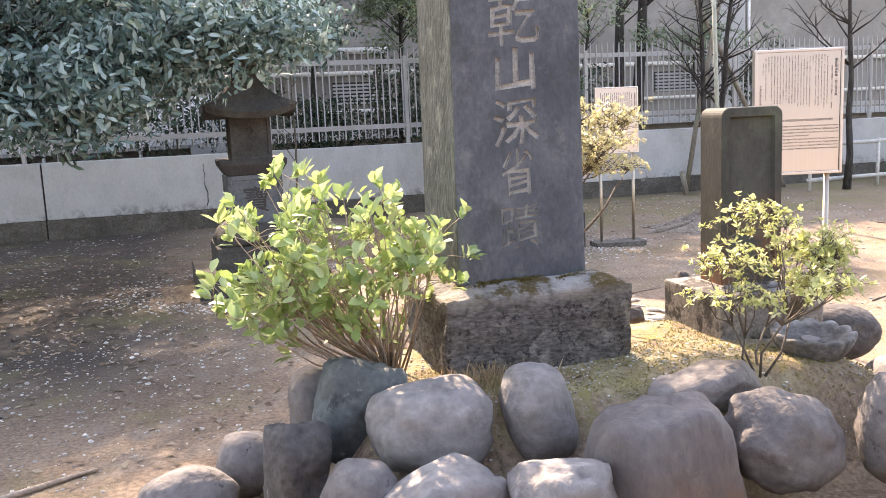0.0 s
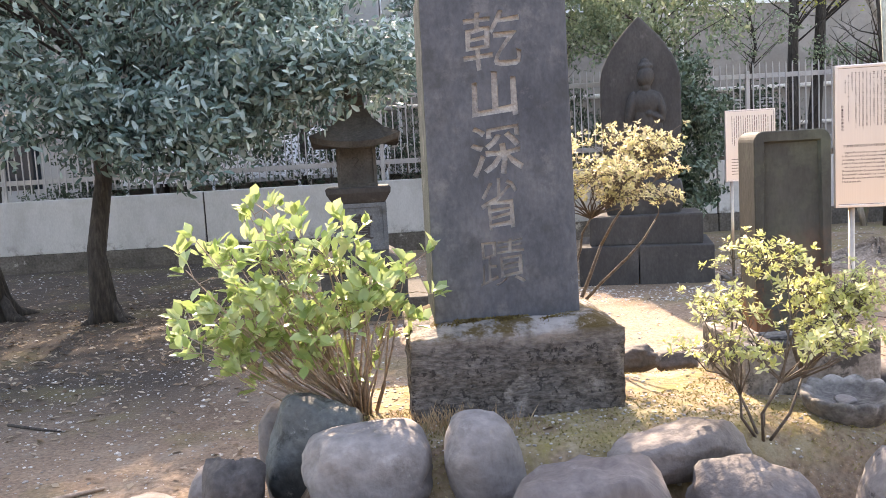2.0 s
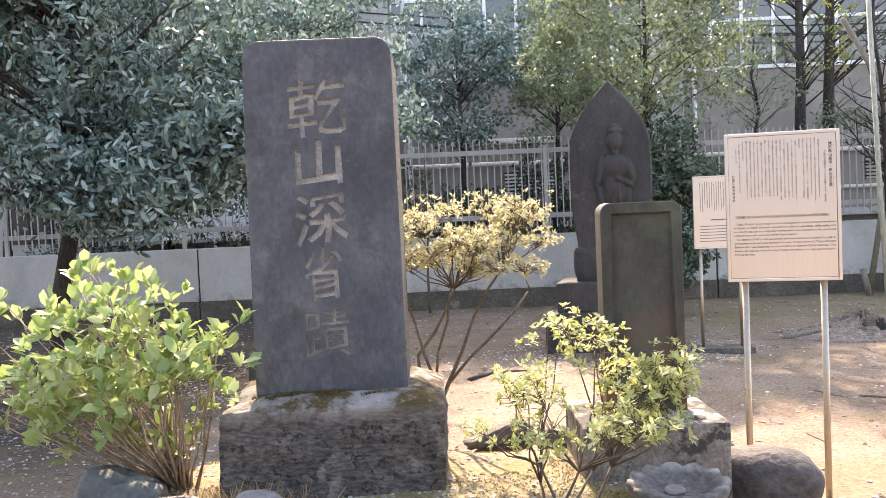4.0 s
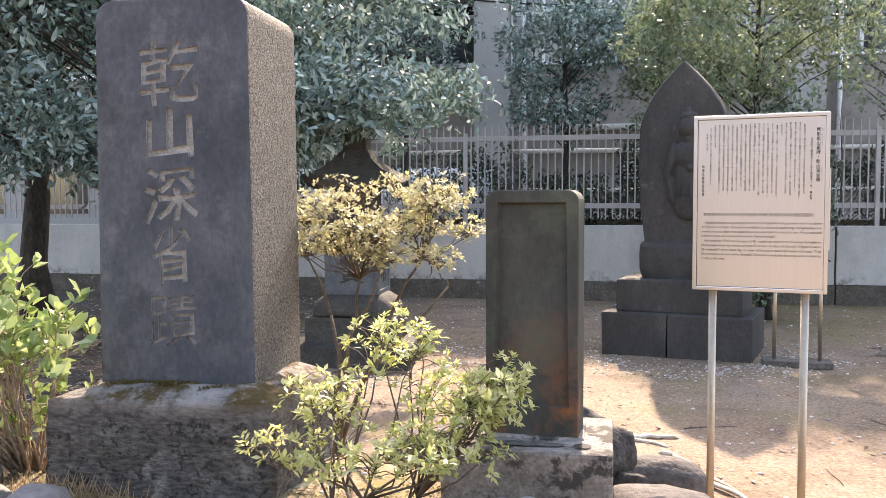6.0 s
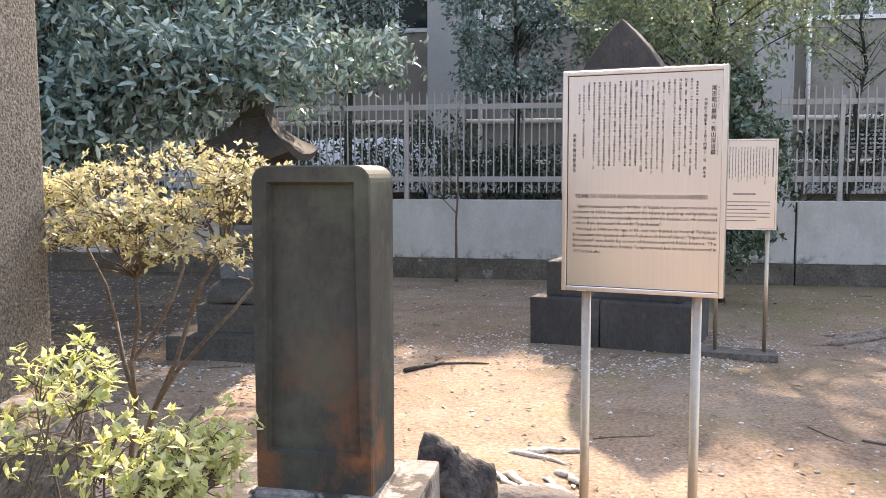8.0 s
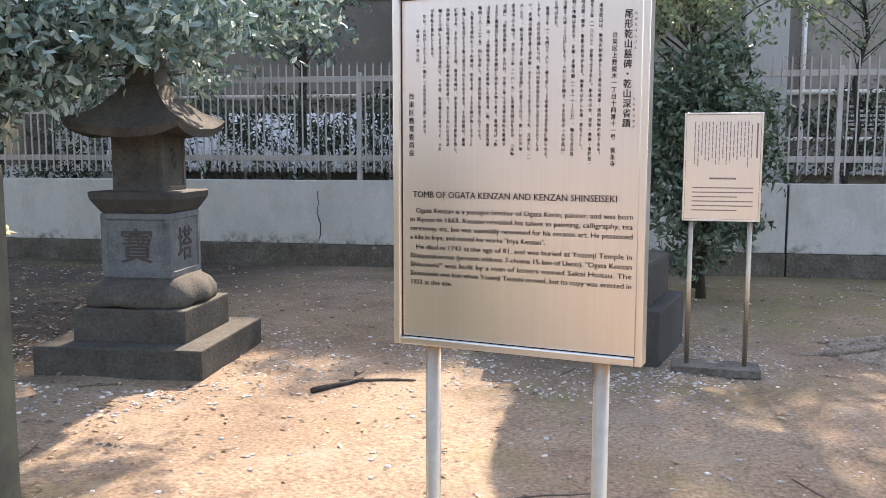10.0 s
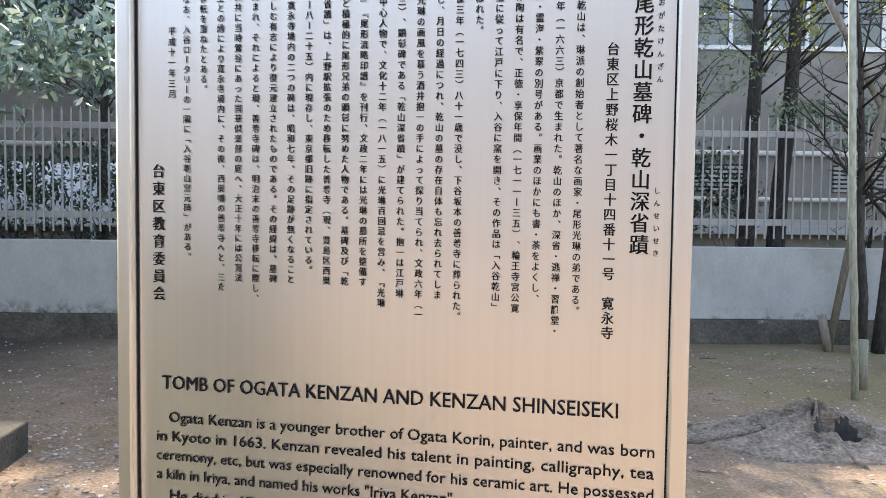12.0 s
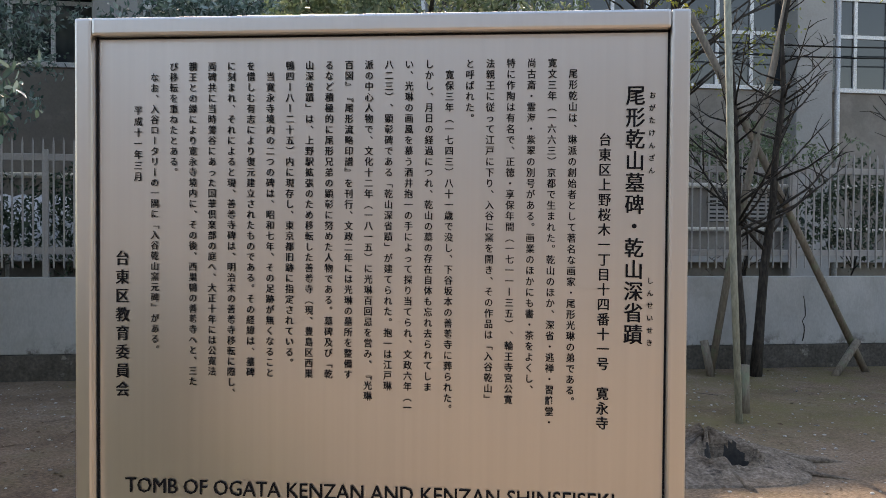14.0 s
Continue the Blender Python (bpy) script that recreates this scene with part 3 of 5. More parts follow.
def build_plinth():
    bm = box(-0.43, 0, 0.0, 0.43, 0.66, 0.46, 0.0)
    bmesh.ops.subdivide_edges(bm, edges=bm.edges[:], cuts=22, use_grid_fill=True)
    for v in bm.verts:
        d = max(abs(v.co.x) / 0.43, abs(v.co.y - 0.33) / 0.33)
        v.co.z *= 1 - 0.10 * max(0, d - 0.72) / 0.28
        v.co.x *= 1 + 0.02 * (0.46 - v.co.z)
    bm.normal_update()
    for v in bm.verts:
        v.co += v.normal * (0.014 * noise.noise(Vector(v.co) * 9) + 0.008 * noise.noise(Vector(v.co) * 28) + 0.02 * noise.noise(Vector(v.co) * 3))
    ob = thing("monument_plinth", pose(1.335, 4.36, 0.355, 0, 0, 1.5), "rough weathered grey stone plinth with moss and lichen", "plinth")
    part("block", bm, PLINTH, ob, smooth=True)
    rng = np.random.default_rng(14)
    n = 5200
    x, y = rng.normal(0.02, 0.17, n), 0.168 - np.abs(rng.normal(0, 0.035, n))
    keep = (np.abs(x) < 0.33) & (y > 0.05) & (np.array([noise.noise(Vector((a * 7, b * 9, 2.0))) for a, b in zip(x, y)]) > -0.1)
    x, y = x[keep], y[keep]
    n = len(x)
    z = 0.447 - 0.05 * np.clip((0.10 - y) / 0.1, 0, 1)
    heading = np.stack([rng.normal(0, 0.6, n), rng.normal(-0.2, 0.6, n), rng.uniform(0.4, 1.2, n)], 1)
    moss = leaf_mesh("moss", np.stack([x, y, z], 1), heading, rng.normal(0, 1, (n, 3)), rng.uniform(0.010, 0.022, n), LEAF_LONG)
    leaf_object("moss", moss, MOSS_BROWN, ob, "brown-green moss cushion along the foot of the slab")


build_plinth()


# ---- small tablet monument ----
def build_small():
    yaw = -3.0
    tab = thing("stone_tablet", pose(2.606, 4.70, 0.629, 0, 0, yaw), "dark green-grey stone tablet with recessed panel and rust stains", "monument")
    bm = prism(rounded_top(-0.167, 0.167, 0.0, 0.885, 0.045), 0.0, 0.21, 0.004, 1)
    front = min(bm.faces, key=lambda fc: fc.calc_center_median().y + (0 if fc.calc_area() > 0.1 else 10))
    bmesh.ops.inset_region(bm, faces=[front], thickness=0.040, depth=0.0)
    bmesh.ops.inset_region(bm, faces=[front], thickness=0.008, depth=-0.020)
    for v in front.verts:
        if v.co.z < 0.06:
            v.co.z += 0.075
    for e in {e for v in front.verts for e in v.link_edges}:
        for v in e.verts:
            if v not in front.verts and v.co.z < 0.06 and v.co.z > 0.01:
                v.co.z += 0.075
    panel = bmesh.new()
    panel.faces.new([panel.verts.new(v.co) for v in front.verts])
    bmesh.ops.delete(bm, geom=[front], context="FACES_ONLY")
    part("slab", bm, SMALL, tab)
    part("recessed_panel", panel, SMALL, tab, "smooth recessed face with rust stains at its foot")
    base = thing("tablet_plinth", pose(2.603, 4.515, 0.28, 0, 0, 0.5), "square grey stone plinth with offering hollows and dark stains", "plinth")
    bm = bmesh.new()
    box(-0.295, 0, 0, 0.295, 0.52, 0.345, 0.012, 2, bm)
    block = part("block", roughen(bm, 0.004, 12), SMALL_PLINTH, base)
    for x, w, y in ((-0.215, 0.035, 0.085), (-0.01, 0.14, 0.085), (0.19, 0.03, 0.085)):
        bm = bmesh.new()
        for k in range(20):
            a = 2 * math.pi * k / 20
            c, s = math.cos(a), math.sin(a)
            q = (abs(c) ** 3 + abs(s) ** 3) ** (-1 / 3)
            bm.verts.new((x + c * q * w, y + s * q * 0.028, 0.349))
        bm.verts.ensure_lookup_table()
        rim = bm.faces.new(bm.verts[:])
        bmesh.ops.inset_region(bm, faces=[rim], thickness=0.006, depth=-0.003)
        part("hollow", bm, GAP if w < 0.05 else PLINTH, base, "worn hollow for offerings")
    bm = rings([(0.345, 0.185, 0.13), (0.353, 0.18, 0.125)], 4)
    part("tenon_rim", bm, SMALL_PLINTH, base, at=Matrix.Translation((0.01, 0.295, 0)))


build_small()


# ---- information board ----
COLUMNS = [
    "　尾形乾山は、琳派の創始者として著名な画家・尾形光琳の弟である。",
    "寛文三年（一六六三）京都で生まれた。乾山のほか、深省・逃禅・習静堂・",
    "尚古斎・霊海・紫翠の別号がある。画業のほかにも書・茶をよくし、",
    "特に作陶は有名で、正徳・享保年間（一七一一ー三五）、輪王寺宮公寛",
    "法親王に従って江戸に下り、入谷に窯を開き、その作品は「入谷乾山」",
    "と呼ばれた。",
    "　寛保三年（一七四三）八十一歳で没し、下谷坂本の善養寺に葬られた。",
    "しかし、月日の経過につれ、乾山の墓の存在自体も忘れ去られてしま",
    "い、光琳の画風を慕う酒井抱一の手によって探り当てられ、文政六年（一",
    "八二三）、顕彰碑である「乾山深省蹟」が建てられた。抱一は江戸琳",
    "派の中心人物で、文化十二年（一八一五）に光琳百回忌を営み、『光琳",
    "百図』『尾形流略印譜』を刊行、文政二年には光琳の墓所を整備す",
    "るなど積極的に尾形兄弟の顕彰に努めた人物である。墓碑及び「乾",
    "山深省蹟」は、上野駅拡張のため移転した善養寺（現、豊島区西巣",
    "鴨四ー八ー二十五）内に現存し、東京都旧跡に指定されている。",
    "　当寛永寺境内の二つの碑は、昭和七年、その足跡が無くなること",
    "を惜しむ有志により復元建立されたものである。その経緯は、墓碑",
    "に刻まれ、それによると現、善養寺碑は、明治末の善養寺移転に際し、",
    "両碑共に当時鶯谷にあった国華倶楽部の庭へ、大正十年には公寛法",
    "親王との縁により寛永寺境内に、その後、西巣鴨の善養寺へと、三た",
    "び移転を重ねたとある。",
    "　なお、入谷ロータリーの一隅に「入谷乾山窯元碑」がある。",
]
ENGLISH = [
    "   Ogata Kenzan is a younger brother of Ogata Korin, painter, and was born",
    "in Kyoto in 1663. Kenzan revealed his talent in painting, calligraphy, tea",
    "ceremony, etc, but was especially renowned for his ceramic art. He possessed",
    "a kiln in Iriya, and named his works \"Iriya Kenzan\".",
    "   He died in 1743 at the age of 81, and was buried at Yozenji Temple in",
    "Shitayasakamoto (present address 7-chome 15-ban of Ueno). \"Ogata Kenzan",
    "Shiseiseki\" was built by a man of letters named Sakai Hoitsu. The",
    "Shinseiseki was lost when Yozenji Temple moved, but its copy was erected in",
    "1923 at this site.",
]
UPRIGHT = Matrix.Rotation(radians(90), 4, "X")
GLYPHS = {}


def glyph(ch):
    """One character's flat outline, one unit high, centred on the column."""
    if ch not in GLYPHS:
        me = text_mesh(ch, 1.0, 0.0, 0.004)
        turned = ch in "ー（）「」『』"
        m = Matrix.Translation((0, -0.38, 0))
        if turned:
            m = Matrix.Rotation(radians(-90), 4, "Z") @ m
        me.transform(m)
        if ch in "、。":
            me.transform(Matrix.Translation((0.6, 0.55, 0)))
        GLYPHS[ch] = me
    return GLYPHS[ch]


def column(body, x, top, pitch, size, parent, mat, y=-0.0012):
    bm = bmesh.new()
    for k, ch in enumerate(body):
        if ch == "　":
            continue
        for side, lift in ((-0.015, 0.0), (0.015, 0.0002)):
            me = glyph(ch).copy()
            me.transform(Matrix.Translation((x + side * size, y - lift, top - pitch * (k + 0.5))) @ UPRIGHT @ Matrix.Diagonal((size * 0.92, size, 1, 1)))
            bm.from_mesh(me)
            bpy.data.meshes.remove(me)
    return part("text_column", bm, mat, parent)


def line(body, x0, x1, z, height, parent, mat, y=-0.0012, natural=False):
    me = text_mesh(body.strip(), 1.0, 0, 0.0, "LEFT")
    wide = max(v.co.x for v in me.vertices)
    sx = height if natural else (x1 - x0) / wide
    me.transform(Matrix.Translation((x0, y, z)) @ UPRIGHT @ Matrix.Diagonal((sx, height, 1, 1)))
    bm = bmesh.new()
    bm.from_mesh(me)
    me.transform(Matrix.Translation((0.018 * height, -0.0002, 0)))
    bm.from_mesh(me)
    bpy.data.meshes.remove(me)
    return part("text_line", bm, mat, parent)


def board(name, m, width, z0, z1, label, post_inset, foot=-0.3, rim=0.016):
    sign = thing(name, m, label, "sign")
    part("panel", box(-width / 2 + rim, 0.0, z0 + rim, width / 2 - rim, 0.018, z1 - rim), STEEL, sign, "brushed steel panel")
    for x0, x1, a, b in ((-width / 2, -width / 2 + rim, z0, z1), (width / 2 - rim, width / 2, z0, z1), (-width / 2 + rim, width / 2 - rim, z0, z0 + rim), (-width / 2 + rim, width / 2 - rim, z1 - rim, z1)):
        part("frame_bar", box(x0, -0.012, a, x1, 0.03, b, 0.0025, 2), STEEL, sign)
    t = 0.0015
    for x0, x1, a, b in ((-width / 2 + rim, -width / 2 + rim + t, z0 + rim, z1 - rim), (width / 2 - rim - t, width / 2 - rim, z0 + rim, z1 - rim), (-width / 2 + rim, width / 2 - rim, z1 - rim - t, z1 - rim), (-width / 2 + rim, width / 2 - rim, z0 + rim, z0 + rim + t)):
        part("groove", box(x0, -0.0015, a, x1, 0.0, b), INK, sign, "dark groove inside the frame")
    for x in (-width / 2 + post_inset, width / 2 - post_inset):
        part("post", tube([(x, 0.012, foot), (x, 0.012, z0 - 0.001)], [0.0165, 0.0165], 16), STEEL_POST, sign, "round steel post")
    return sign


def build_sign():
    w, z0, z1 = 0.545, 1.082, 1.836
    sign = board("information_board", pose(3.494, 5.512, 0, 0, 0, -14.0), w, z0, z1, "brushed steel information board with black writing on two posts", 0.085)
    left = -w / 2 + 0.007 * w
    top = z1 - 0.038
    for k, body in enumerate(COLUMNS):
        column(body, left + w * (0.8135 - 0.0329 * k), top, 0.00952, 0.0086, sign, INK)
    column("尾形乾山墓碑・乾山深省蹟", left + w * 0.912, z1 - 0.062, 0.0188, 0.0182, sign, INK)
    column("おがたけんざん", left + w * 0.938, z1 - 0.066, 0.0108, 0.0062, sign, INK)
    column("しんせいせき", left + w * 0.938, z1 - 0.226, 0.0108, 0.0062, sign, INK)
    column("台東区上野桜木一丁目十四番十一号　寛永寺", left + w * 0.865, z1 - 0.103, 0.0130, 0.0120, sign, INK)
    column("平成十一年三月", left + w * 0.094, z1 - 0.077, 0.0100, 0.0088, sign, INK)
    column("台東区教育委員会", left + w * 0.066, z1 - 0.208, 0.0172, 0.0145, sign, INK)
    line("TOMB OF OGATA KENZAN AND KENZAN SHINSEISEKI", left + w * 0.070, left + w * 0.885, 1.404, 0.0195, sign, INK)
    for k, body in enumerate(ENGLISH):
        ind = 0.025 if body.startswith(" ") else 0.0
        line(body, left + w * (0.058 + ind), left + w * 0.944, 1.371 - 0.0192 * k - (0.002 if k > 3 else 0), 0.0150, sign, INK, natural=len(body) < 60)


build_sign()


def build_far_sign():
    w, z0, z1 = 0.50, 1.02, 1.742
    sign = board("small_information_board", pose(4.473, 9.83, 0, 0, 0, -6.0), w, z0, z1, "steel information board with faded writing on a steel foot plate", 0.06, 0.02, 0.012)
    rng = random.Random(8)
    for k in range(17):
        x = w * (0.36 - 0.045 * k)
        z = z1 - (0.06 if k % 5 else 0.08)
        end = z1 - (0.06 + 0.30 * rng.uniform(0.75, 1.0))
        while z > end:
            h = rng.uniform(0.02, 0.06)
            part("writing", box(x - 0.003, -0.003, max(end, z - h), x + 0.003, -0.001, z), INK_GREY, sign)
            z -= h + 0.008
    part("writing", box(w * 0.42, -0.003, z1 - 0.30, w * 0.44, -0.001, z1 - 0.07), INK_GREY, sign)
    for k in range(6):
        part("writing", box(-0.19, -0.003, 1.24 - 0.03 * k, 0.20 - 0.1 * (k % 3 == 2), -0.001, 1.247 - 0.03 * k), INK_GREY, sign)
    part("writing", box(-0.08, -0.003, 1.30, 0.09, -0.001, 1.312), INK_GREY, sign)
    part("foot_plate", box(-0.29, -0.12, -0.02, 0.29, 0.14, 0.035, 0.006), FOOTING, sign, "flat grey foot plate")


build_far_sign()


# ---- statue stele behind ----
def build_statue():
    m = pose(3.42, 10.05, 0, 0, 0, -14.4)
    low = thing("statue_plinth", m, "dark stone plinth of jointed blocks under a carved stele", "plinth")
    for x0, x1 in ((-0.70, -0.075), (-0.067, 0.70)):
        bm = roughen(box(x0, 0, -0.15, x1, 1.0, 0.385, 0.018, 2), 0.012, 5, x0)
        part("stone_block", bm, STATUE, low)
    bm = roughen(box(-0.585, 0.10, 0.38, 0.60, 0.88, 0.70, 0.022, 2), 0.012, 5, 3)
    part("upper_block", bm, STATUE, low)
    bm = rings([(0.0, 0.39, 0.25), (0.10, 0.42, 0.27), (0.22, 0.43, 0.28), (0.32, 0.42, 0.27), (0.36, 0.40, 0.25)], 24, None, 0, 5.0)
    roughen(bm, 0.01, 6)
    bm.transform(Matrix.Translation((0, 0.26, 0)))
    foot = bpy.data.meshes.new("tmp")
    bm.to_mesh(foot)
    bm.free()
    pts = [(-0.36, 0.35), (0.36, 0.35), (0.41, 0.7), (0.425, 1.1), (0.42, 1.45)]
    arch = [(0.415 * (1 - s ** 1.75), 1.45 + 0.66 * s) for s in [k / 10 for k in range(1, 10)]]
    pts += arch + [(0, 2.11)]
    pts += [(-x, z) for x, z in arch[::-1]] + [(-0.42, 1.45), (-0.425, 1.1), (-0.41, 0.7)]
    bm = prism(pts, 0.08, 0.42, 0.02, 2)

    def lump(x, z, rx, ry, rz, tilt=0.0):
        b2 = bmesh.new()
        bmesh.ops.create_icosphere(b2, subdivisions=3, radius=1.0, matrix=Matrix.Translation((x, 0.055, z)) @ Matrix.Rotation(radians(tilt), 4, "Y") @ Matrix.Diagonal((rx, ry, rz, 1)))
        me = bpy.data.meshes.new("tmp")
        b2.to_mesh(me)
        b2.free()
        bm.from_mesh(me)
        bpy.data.meshes.remove(me)
    lump(0.06, 1.47, 0.085, 0.11, 0.115)
    lump(0.06, 1.575, 0.075, 0.085, 0.05)
    lump(0.06, 1.625, 0.04, 0.05, 0.035)
    lump(0.06, 1.355, 0.05, 0.07, 0.05)
    lump(0.06, 1.20, 0.165, 0.09, 0.14)
    lump(0.06, 0.98, 0.135, 0.07, 0.26)
    lump(0.06, 0.72, 0.13, 0.055, 0.14)
    lump(-0.105, 1.14, 0.05, 0.075, 0.19, 10)
    lump(-0.095, 0.88, 0.04, 0.065, 0.17, -8)
    lump(0.205, 1.16, 0.048, 0.075, 0.15, -14)
    lump(0.16, 1.04, 0.10, 0.085, 0.045, 30)
    lump(0.085, 1.08, 0.05, 0.10, 0.05)
    lump(0.18, 0.86, 0.04, 0.06, 0.18, 6)
    lump(0.03, 0.86, 0.02, 0.085, 0.26, 6)
    lump(0.10, 0.86, 0.02, 0.085, 0.26, -6)
    bm.from_mesh(foot)
    bpy.data.meshes.remove(foot)
    st = mesh_object("carved_stele", bm, STATUE, at=m @ pose(0, 0.25, 0.69))
    weld = st.modifiers.new("weld", "REMESH")
    weld.mode, weld.voxel_size = "VOXEL", 0.009
    bpy.context.view_layer.update()
    done = bpy.data.meshes.new_from_object(st.evaluated_get(bpy.context.evaluated_depsgraph_get()))
    st.modifiers.clear()
    bm = bmesh.new()
    bm.from_mesh(done)
    bmesh.ops.smooth_vert(bm, verts=bm.verts[:], factor=0.5, use_axis_x=True, use_axis_y=True, use_axis_z=True)
    roughen(bm, 0.005, 9)
    for fc in bm.faces:
        fc.smooth = True
    bm.to_mesh(done)
    bm.free()
    st.data = done
    tagged(st, "pointed dark stone stele with a robed figure in relief", "statue")


build_statue()


# ---- stone pagoda-lantern ----
def build_lantern():
    lan = thing("stone_lantern", pose(0.47, 9.61, -0.02, 0, 0, 3), "weathered grey stone lantern with curved roof on stepped base", "stone lantern")
    part("base_slab", roughen(box(-0.60, -0.60, -0.1, 0.60, 0.60, 0.19, 0.012), 0.008, 6), LANTERN, lan)
    part("step", roughen(box(-0.41, -0.41, 0.186, 0.41, 0.41, 0.42, 0.012), 0.008, 6, 2), LANTERN, lan)
    bm = rings([(0.416, 0.39, 0.39), (0.44, 0.40, 0.40), (0.50, 0.395, 0.395), (0.56, 0.36, 0.36), (0.61, 0.29, 0.29), (0.62, 0.26, 0.26)], 64, None, 0, 3.6)
    for v in bm.verts:
        a = math.atan2(v.co.y, v.co.x)
        v.co.xy *= 1 + 0.03 * math.cos(8 * a)
        if v.co.z < 0.45:
            v.co.z += 0.035 * max(0, math.cos(4 * a + math.pi / 4) * 0.5)
    part("lotus_seat", bm, LANTERN, lan, smooth=True)
    bm = box(-0.258, -0.258, 0.616, 0.258, 0.258, 1.07, 0.008)
    for fc in [fc for fc in bm.faces if fc.calc_area() > 0.15 and abs(fc.normal.z) < 0.1]:
        bmesh.ops.inset_region(bm, faces=[fc], thickness=0.045, depth=0.0)
        bmesh.ops.inset_region(bm, faces=[fc], thickness=0.008, depth=-0.012)
    shaft = part("shaft", bm, SHAFT, lan, "square shaft with recessed panels")
    for ch, rot in (("寶", 0), ("塔", 90)):
        me = text_mesh(ch, 0.26, 0.002, 0.002)
        me.transform(Matrix.Rotation(radians(rot), 4, "Z") @ Matrix.Translation((0, -0.2485, 0.745)) @ UPRIGHT)
        bm = bmesh.new()
        bm.from_mesh(me)
        part("carved_character", bm, STATUE, shaft)
    bm = rings([(1.066, 0.24, 0.24), (1.09, 0.26, 0.26), (1.17, 0.305, 0.305), (1.215, 0.31, 0.31), (1.225, 0.30, 0.30)], 4)
    part("rim_slab", roughen(bm, 0.008, 5), STATUE, lan, "dark stained rim slab")
    bm = box(-0.19, -0.19, 1.22, 0.19, 0.19, 1.63, 0.008)
    for fc in [fc for fc in bm.faces if fc.calc_area() > 0.1 and abs(fc.normal.z) < 0.1]:
        bmesh.ops.inset_region(bm, faces=[fc], thickness=0.035, depth=0.0)
        bmesh.ops.inset_region(bm, faces=[fc], thickness=0.006, depth=-0.014)
    part("fire_box", bm, LANTERN, lan)
    for rot in (0, 90):
        bm = tube([(-0.04, 0, 0.07), (0.0, 0, 0.09), (0.03, 0, 0.05), (-0.02, 0, 0.0), (0.03, 0, -0.05), (0.05, 0, 0.0)], [0.009] * 6, 6)
        bm.transform(Matrix.Rotation(radians(rot), 4, "Z") @ Matrix.Translation((0, -0.178, 1.43)))
        part("carved_seed_mark", bm, LANTERN, lan)
    bm = bmesh.new()
    n = 12
    levels = []
    for z, h, lift in ((1.60, 0.40, 0.07), (1.66, 0.42, 0.07), (1.76, 0.28, 0.03), (1.88, 0.17, 0.01), (1.97, 0.13, 0.0)):
        ring = []
        for side in range(4):
            for k in range(n):
                t = -1 + 2 * k / n
                p = Vector((t * h, -h, z + lift * abs(t) ** 2.5))
                ring.append(bm.verts.new(Matrix.Rotation(radians(90 * side), 4, "Z") @ p))
        levels.append(ring)
    for a, b in zip(levels, levels[1:]):
        for k in range(4 * n):
            bm.faces.new((a[k], a[(k + 1) % (4 * n)], b[(k + 1) % (4 * n)], b[k]))
    bm.faces.new(levels[0][::-1])
    bm.faces.new(levels[-1])
    part("roof", roughen(bm, 0.01, 5), LANTERN, lan, "curved stone roof with upturned corners")
    part("neck", box(-0.11, -0.11, 1.965, 0.11, 0.11, 2.09, 0.008), LANTERN, lan)
    part("finial", rings([(2.085, 0.12, 0.12), (2.14, 0.15, 0.15), (2.20, 0.12, 0.12), (2.25, 0.06, 0.06), (2.27, 0.01, 0.01)], 16), LANTERN, lan, smooth=True)


build_lantern()


# ---- boulders ----
def boulder(name, x, y, z, w, d, h, mat, seed, power=2.6, yaw=0.0, tilt=0.0, rough=0.12, label="rounded grey boulder edging the mound", group="boulders edging the mound", detail=4):
    bm = bmesh.new()
    bmesh.ops.create_icosphere(bm, subdivisions=detail, radius=1.0)
    rng = random.Random(seed)
    cuts = [(Vector((rng.gauss(0, 1), rng.gauss(0, 1), rng.gauss(0, 1))).normalized(), rng.uniform(0.74, 0.98)) for _ in range(7)]
    for v in bm.verts:
        p = v.co.copy()
        q = (abs(p.x) ** power + abs(p.y) ** power + abs(p.z) ** power) ** (-1 / power)
        p *= q
        s = Vector((seed * 3.1, seed * 1.3, seed))
        r = 1 + rough * 1.3 * noise.noise(p * 1.1 + s) + rough * 0.6 * noise.noise(p * 3.1 + s) + rough * 0.22 * noise.noise(p * 9 + s) + 0.018 * noise.noise(p * 22 + s) + (0.05 * rough / 0.2 * noise.noise(p * 14 + s) if rough > 0.15 else 0)
        ridge = abs(noise.noise(p * 2.3 + s * 2))
        r -= rough * 0.35 * max(0, 0.12 - ridge) / 0.12
        for nrm, far in cuts:
            over = (p * r).dot(nrm) - far
            if over > 0:
                p = (p * r - nrm * over * (0.85 if rough > 0.105 else 0.45)) / r
        v.co = Vector((p.x * r * w / 2, p.y * r * d / 2, p.z * r * h / 2))
    ob = mesh_object(name, bm, mat, smooth=True, at=pose(x, y, z, 0, tilt, yaw))
    return tagged(ob, label, "rock", group)


PG, GG, LR, BB, RR = ROCK_MATS
boulder("boulder", 0.51, 4.33, 0.385, 0.34, 0.32, 0.42, GG, 1, 3.4, 8, 4, 0.17, "blocky green-grey boulder with cracked face")
boulder("boulder", 0.385, 4.56, 0.25, 0.27, 0.32, 0.50, PG, 2, 3.4, 0, 0, 0.09, "upright brown-grey boulder beside the leafy shrub")
boulder("boulder", 0.735, 4.02, 0.38, 0.47, 0.40, 0.36, LR, 3, 2.7, 4, -4, 0.10, "broad pale grey boulder with sunlit top")
boulder("boulder", 1.15, 3.97, 0.37, 0.27, 0.32, 0.44, LR, 4, 2.4, 0, -14, 0.09, "smooth upright oval purple-grey boulder")
